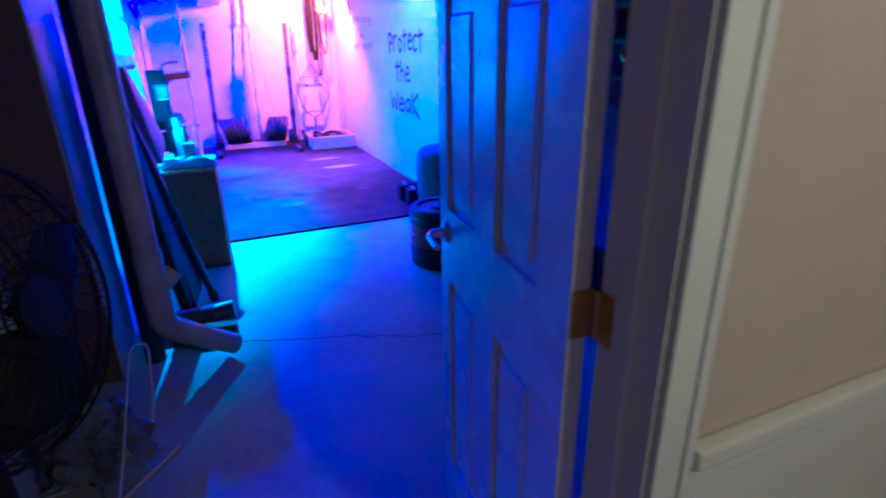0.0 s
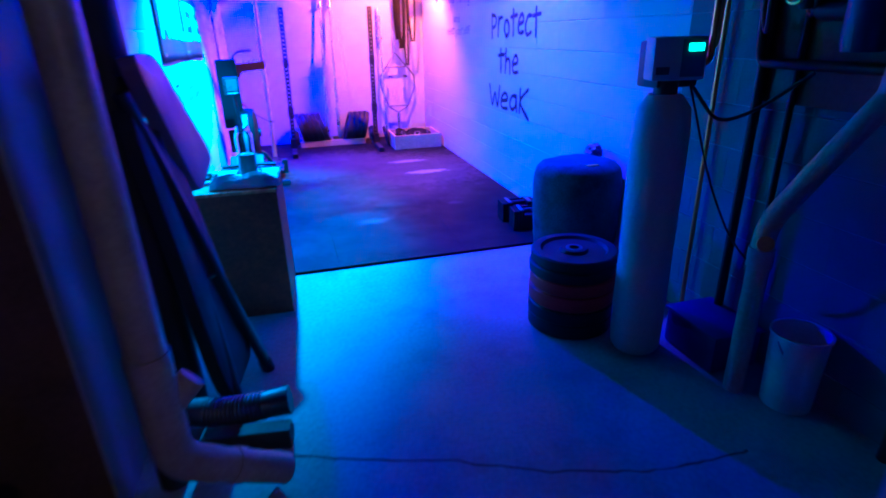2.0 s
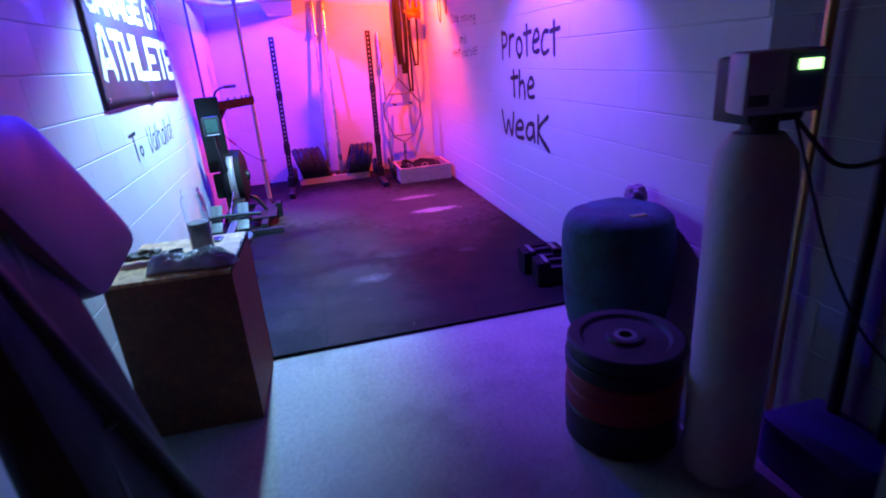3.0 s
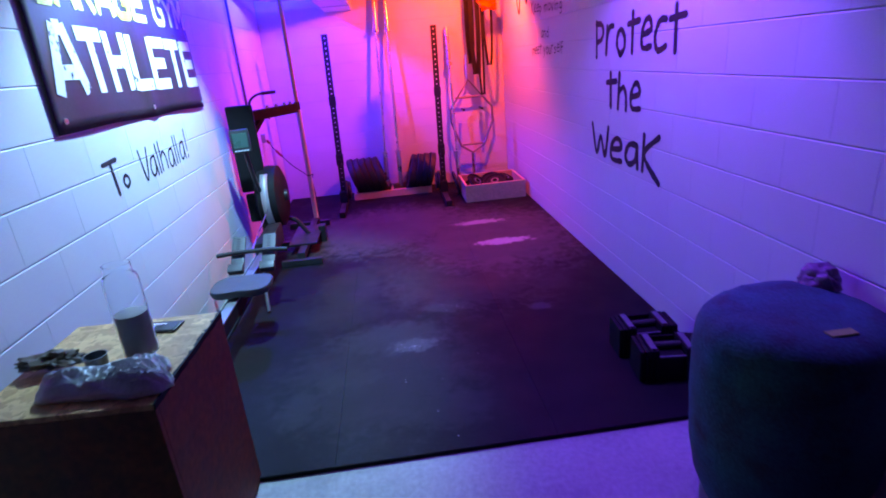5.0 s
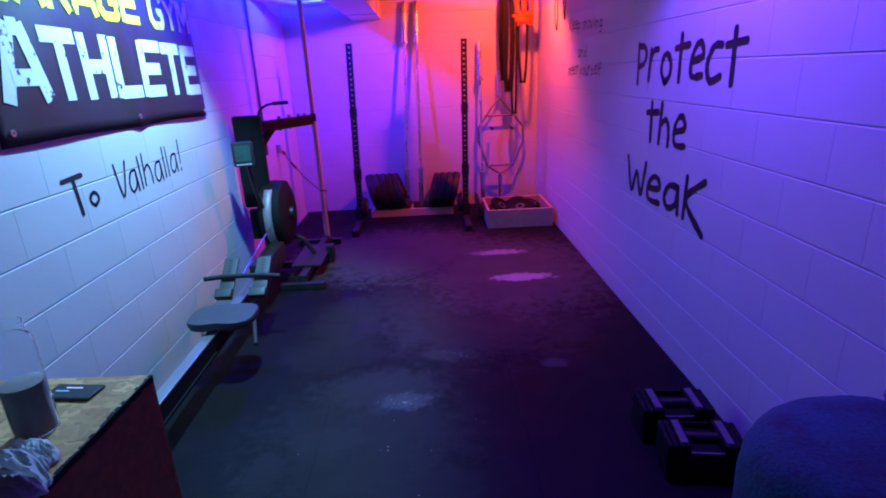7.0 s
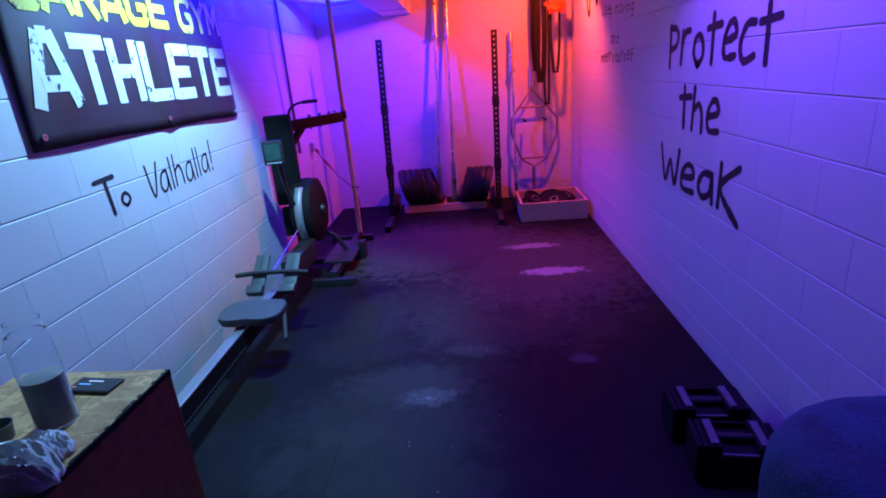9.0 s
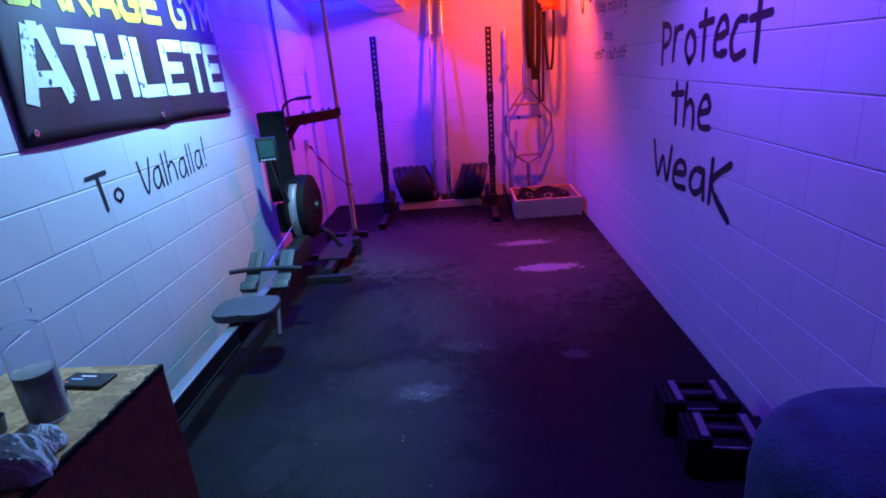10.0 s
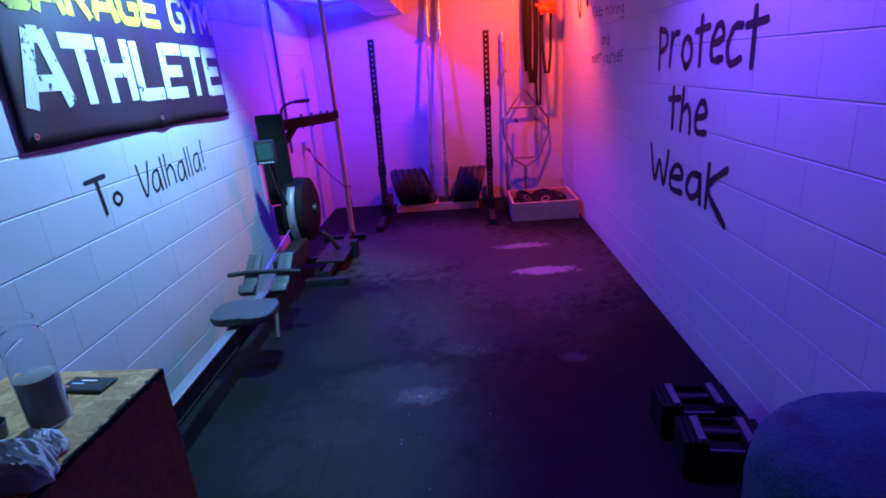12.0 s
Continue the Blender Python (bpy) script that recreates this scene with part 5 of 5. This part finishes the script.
pm = pose(0.478, 4.41, H, 0, 0, -7)
part("case", box(-0.072, 0.072, -0.036, 0.036, 0.0005, 0.0095, 0.004, turn=pm), BLACK, phone)
scr = part("screen", box(-0.066, 0.066, -0.032, 0.032, 0.0096, 0.0104, turn=pm), material("dark_screen", (0.01, 0.01, 0.012), 0.12), phone)
for k, (a, b, col) in enumerate(((-0.03, 0.02, (0.7, 0.75, 0.9)), (-0.05, -0.01, (0.2, 0.5, 0.8)), (-0.06, -0.045, (0.6, 0.2, 0.1)))):
    part("text_bar", box(a, b, 0.012 - k * 0.016, 0.017 - k * 0.016, 0.0105, 0.0108, turn=pm), glowing("phone_text_%s" % "abc"[k], col, 0.35), scr)


def rag(at, sx, sy, hgt, seed, rz, label):
    """A loosely rolled cloth: a long soft bulge with a few deep folds and a trailing flap."""
    bm = bmesh.new()
    n, q = 56, 30
    g = []
    for j in range(q + 1):
        row = []
        for i in range(n + 1):
            u, v = i / n * 2 - 1, j / q * 2 - 1
            taper = (1 - abs(u) ** 3.2) ** 0.5 if abs(u) < 1 else 0.0
            bend = 0.35 * math.sin(u * 2.1 + seed)
            low = noise.noise(Vector((u * 1.6 + seed, v * 1.4, 0)))
            fold = 1 - abs(noise.noise(Vector((u * 2.4 + v * 1.1 + seed, v * 3.2 - u * 0.8, 4))))
            z = hgt * taper * max(0.0, 1 - v * v) ** 0.45 * (0.74 + 0.30 * low + 0.75 * (fold - 0.8))
            x = sx * u * (1 + 0.10 * low)
            y = sy * (v * (0.35 + 0.65 * taper) + 0.5 * bend) * (1 + 0.22 * noise.noise(Vector((u * 2.2, v, seed))))
            row.append(bm.verts.new((x, y, max(0.003, z))))
        g.append(row)
    for a, b in zip(g, g[1:]):
        for i in range(n):
            bm.faces.new((a[i], a[i + 1], b[i + 1], b[i]))
    bmesh.ops.transform(bm, matrix=pose(*at, 0, 0, rz), verts=bm.verts)
    # the part past the front edge of the box hangs down
    for v in bm.verts:
        edge = 3.952 - (v.co.x - 0.4) * 0.035
        if v.co.y < edge:
            over = edge - v.co.y
            v.co.y = edge - 0.012 - 0.15 * over
            v.co.z -= over * 0.9
    ob = mesh_ob("wrist_wrap", bm, CLOTH, None, True)
    ob.modifiers.new("thickness", "SOLIDIFY").thickness = 0.004
    return tagged(ob, label, "cloth", "cloths on the box")


rag((0.475, 4.045, H + 0.002), 0.185, 0.066, 0.085, 1.7, -5, "crumpled pale cloth wrap draped over the box edge")
rag((0.555, 4.13, H + 0.002), 0.07, 0.040, 0.05, 8.2, -22, "crumpled grey-white cloth on the box")
tagged(mesh_ob("lifting_strap", lump((0.245, 4.21, H + 0.018), (0.085, 0.045, 0.024), 7.0, 0.6, 4), DARK_WOOD, None, True), "bunched dark brown leather strap on the box", "strap")
tagged(mesh_ob("bag_flap", lump((2.70, 4.18, 0.71), (0.055, 0.065, 0.065), 5.0, 0.28, 4), VINYL, None, True), "folded dark cloth lying on the sandbag", "cloth")
part("label_patch", box(2.47, 2.55, 3.85, 3.88, 0.731, 0.737), material("olive_label", (0.30, 0.42, 0.07), 0.6), bag, "small yellow label")


# ---- chalk on the mats ----
def chalk(x, y, rx, ry, seed, amount, dots=90):
    bm = bmesh.new()
    rng = random.Random(seed)
    for k in range(dots):
        a, r = rng.uniform(0, math.tau), abs(rng.gauss(0, 0.5))
        px, py = x + rx * r * math.cos(a), y + ry * r * math.sin(a)
        s = rng.uniform(0.003, 0.014) * amount
        el = rng.uniform(0.4, 1.0)
        rot = rng.uniform(0, math.pi)
        ring = []
        for i in range(7):
            b = i * math.tau / 7
            u, v = s * math.cos(b) * rng.uniform(0.6, 1.3), s * el * math.sin(b) * rng.uniform(0.6, 1.3)
            ring.append(bm.verts.new((px + u * math.cos(rot) - v * math.sin(rot), py + u * math.sin(rot) + v * math.cos(rot), 0.0206 + 0.00002 * k)))
        bm.faces.new(ring)
    ob = mesh_ob("chalk_specks", bm, CHALK)
    return tagged(ob, "scattered white chalk crumbs on the rubber mat", "chalk", kind="stuff")


CHALK = material("chalk_dust", (0.30, 0.30, 0.31), 0.9, spread=0.2, fine=90)
chalk(1.34, 5.35, 0.14, 0.07, 11, 0.3, 40)
chalk(1.62, 5.78, 0.20, 0.10, 12, 0.28, 22)
chalk(1.3, 5.0, 0.7, 0.7, 13, 0.3, 14)


# ---- block courses ----
BLOCK_MESHES = {}


def block_mesh(length, height, mat):
    """A block with eased front edges; its front lies at x = 0 facing +x."""
    key = (round(length, 3), round(height, 3), mat.name)
    if key not in BLOCK_MESHES:
        bm = bmesh.new()
        ey, ez, d, back = 0.0004, 0.0032, 0.0022, -0.02
        l, h = length / 2, height / 2
        ring = [[bm.verts.new((x, sy * (l - k * ey), sz * (h - k * ez))) for sy, sz in ((-1, -1), (1, -1), (1, 1), (-1, 1))] for x, k in ((back, 0), (-d, 0), (0, 1))]
        for a, b in zip(ring, ring[1:]):
            for i in range(4):
                bm.faces.new((a[i], a[(i + 1) % 4], b[(i + 1) % 4], b[i]))
        bm.faces.new(ring[-1])
        bmesh.ops.recalc_face_normals(bm, faces=bm.faces)
        me = bpy.data.meshes.new("block")
        bm.to_mesh(me)
        bm.free()
        me.materials.append(mat)
        BLOCK_MESHES[key] = me
    return BLOCK_MESHES[key]


def course_wall(parent, start, end, joint, place, ztop, mat=BLOCK):
    """Running bond from start to end; place gives the pose of a block at (along, height)."""
    k = -1
    while 0.148 + 0.2032 * k < ztop:
        z0, z1 = max(0.001, 0.148 + 0.2032 * k + 0.0018), min(ztop, 0.148 + 0.2032 * (k + 1) - 0.0018)
        off = joint + (0.2032 if k % 2 == 0 else 0.0)
        a = off - math.ceil((off - start) / 0.4064) * 0.4064
        while a < end - 0.03:
            s, e = max(a + 0.0004, start), min(a + 0.4064 - 0.0004, end)
            if e - s > 0.03:
                ob = new("block", block_mesh(e - s, z1 - z0, mat))
                ob.parent = parent
                ob.matrix_basis = place((s + e) / 2, (z0 + z1) / 2)
            a += 0.4064
        k += 1


course_wall(wall_left, 2.76, FAR, 4.80, lambda a, z: pose(0, a, z), 2.36)
course_wall(wall_right, DARK_END, FAR, 4.735, lambda a, z: pose(W, a, z, 0, 0, 180), 2.36)
course_wall(wall_bare, DY1 + 0.01, DARK_END, 4.735, lambda a, z: pose(W, a, z, 0, 0, 180), 2.36, DARK_BLOCK)
course_wall(wall_far, 0.006, W - 0.006, 0.21, lambda a, z: pose(a, FAR, z, 0, 0, -90), 2.315)
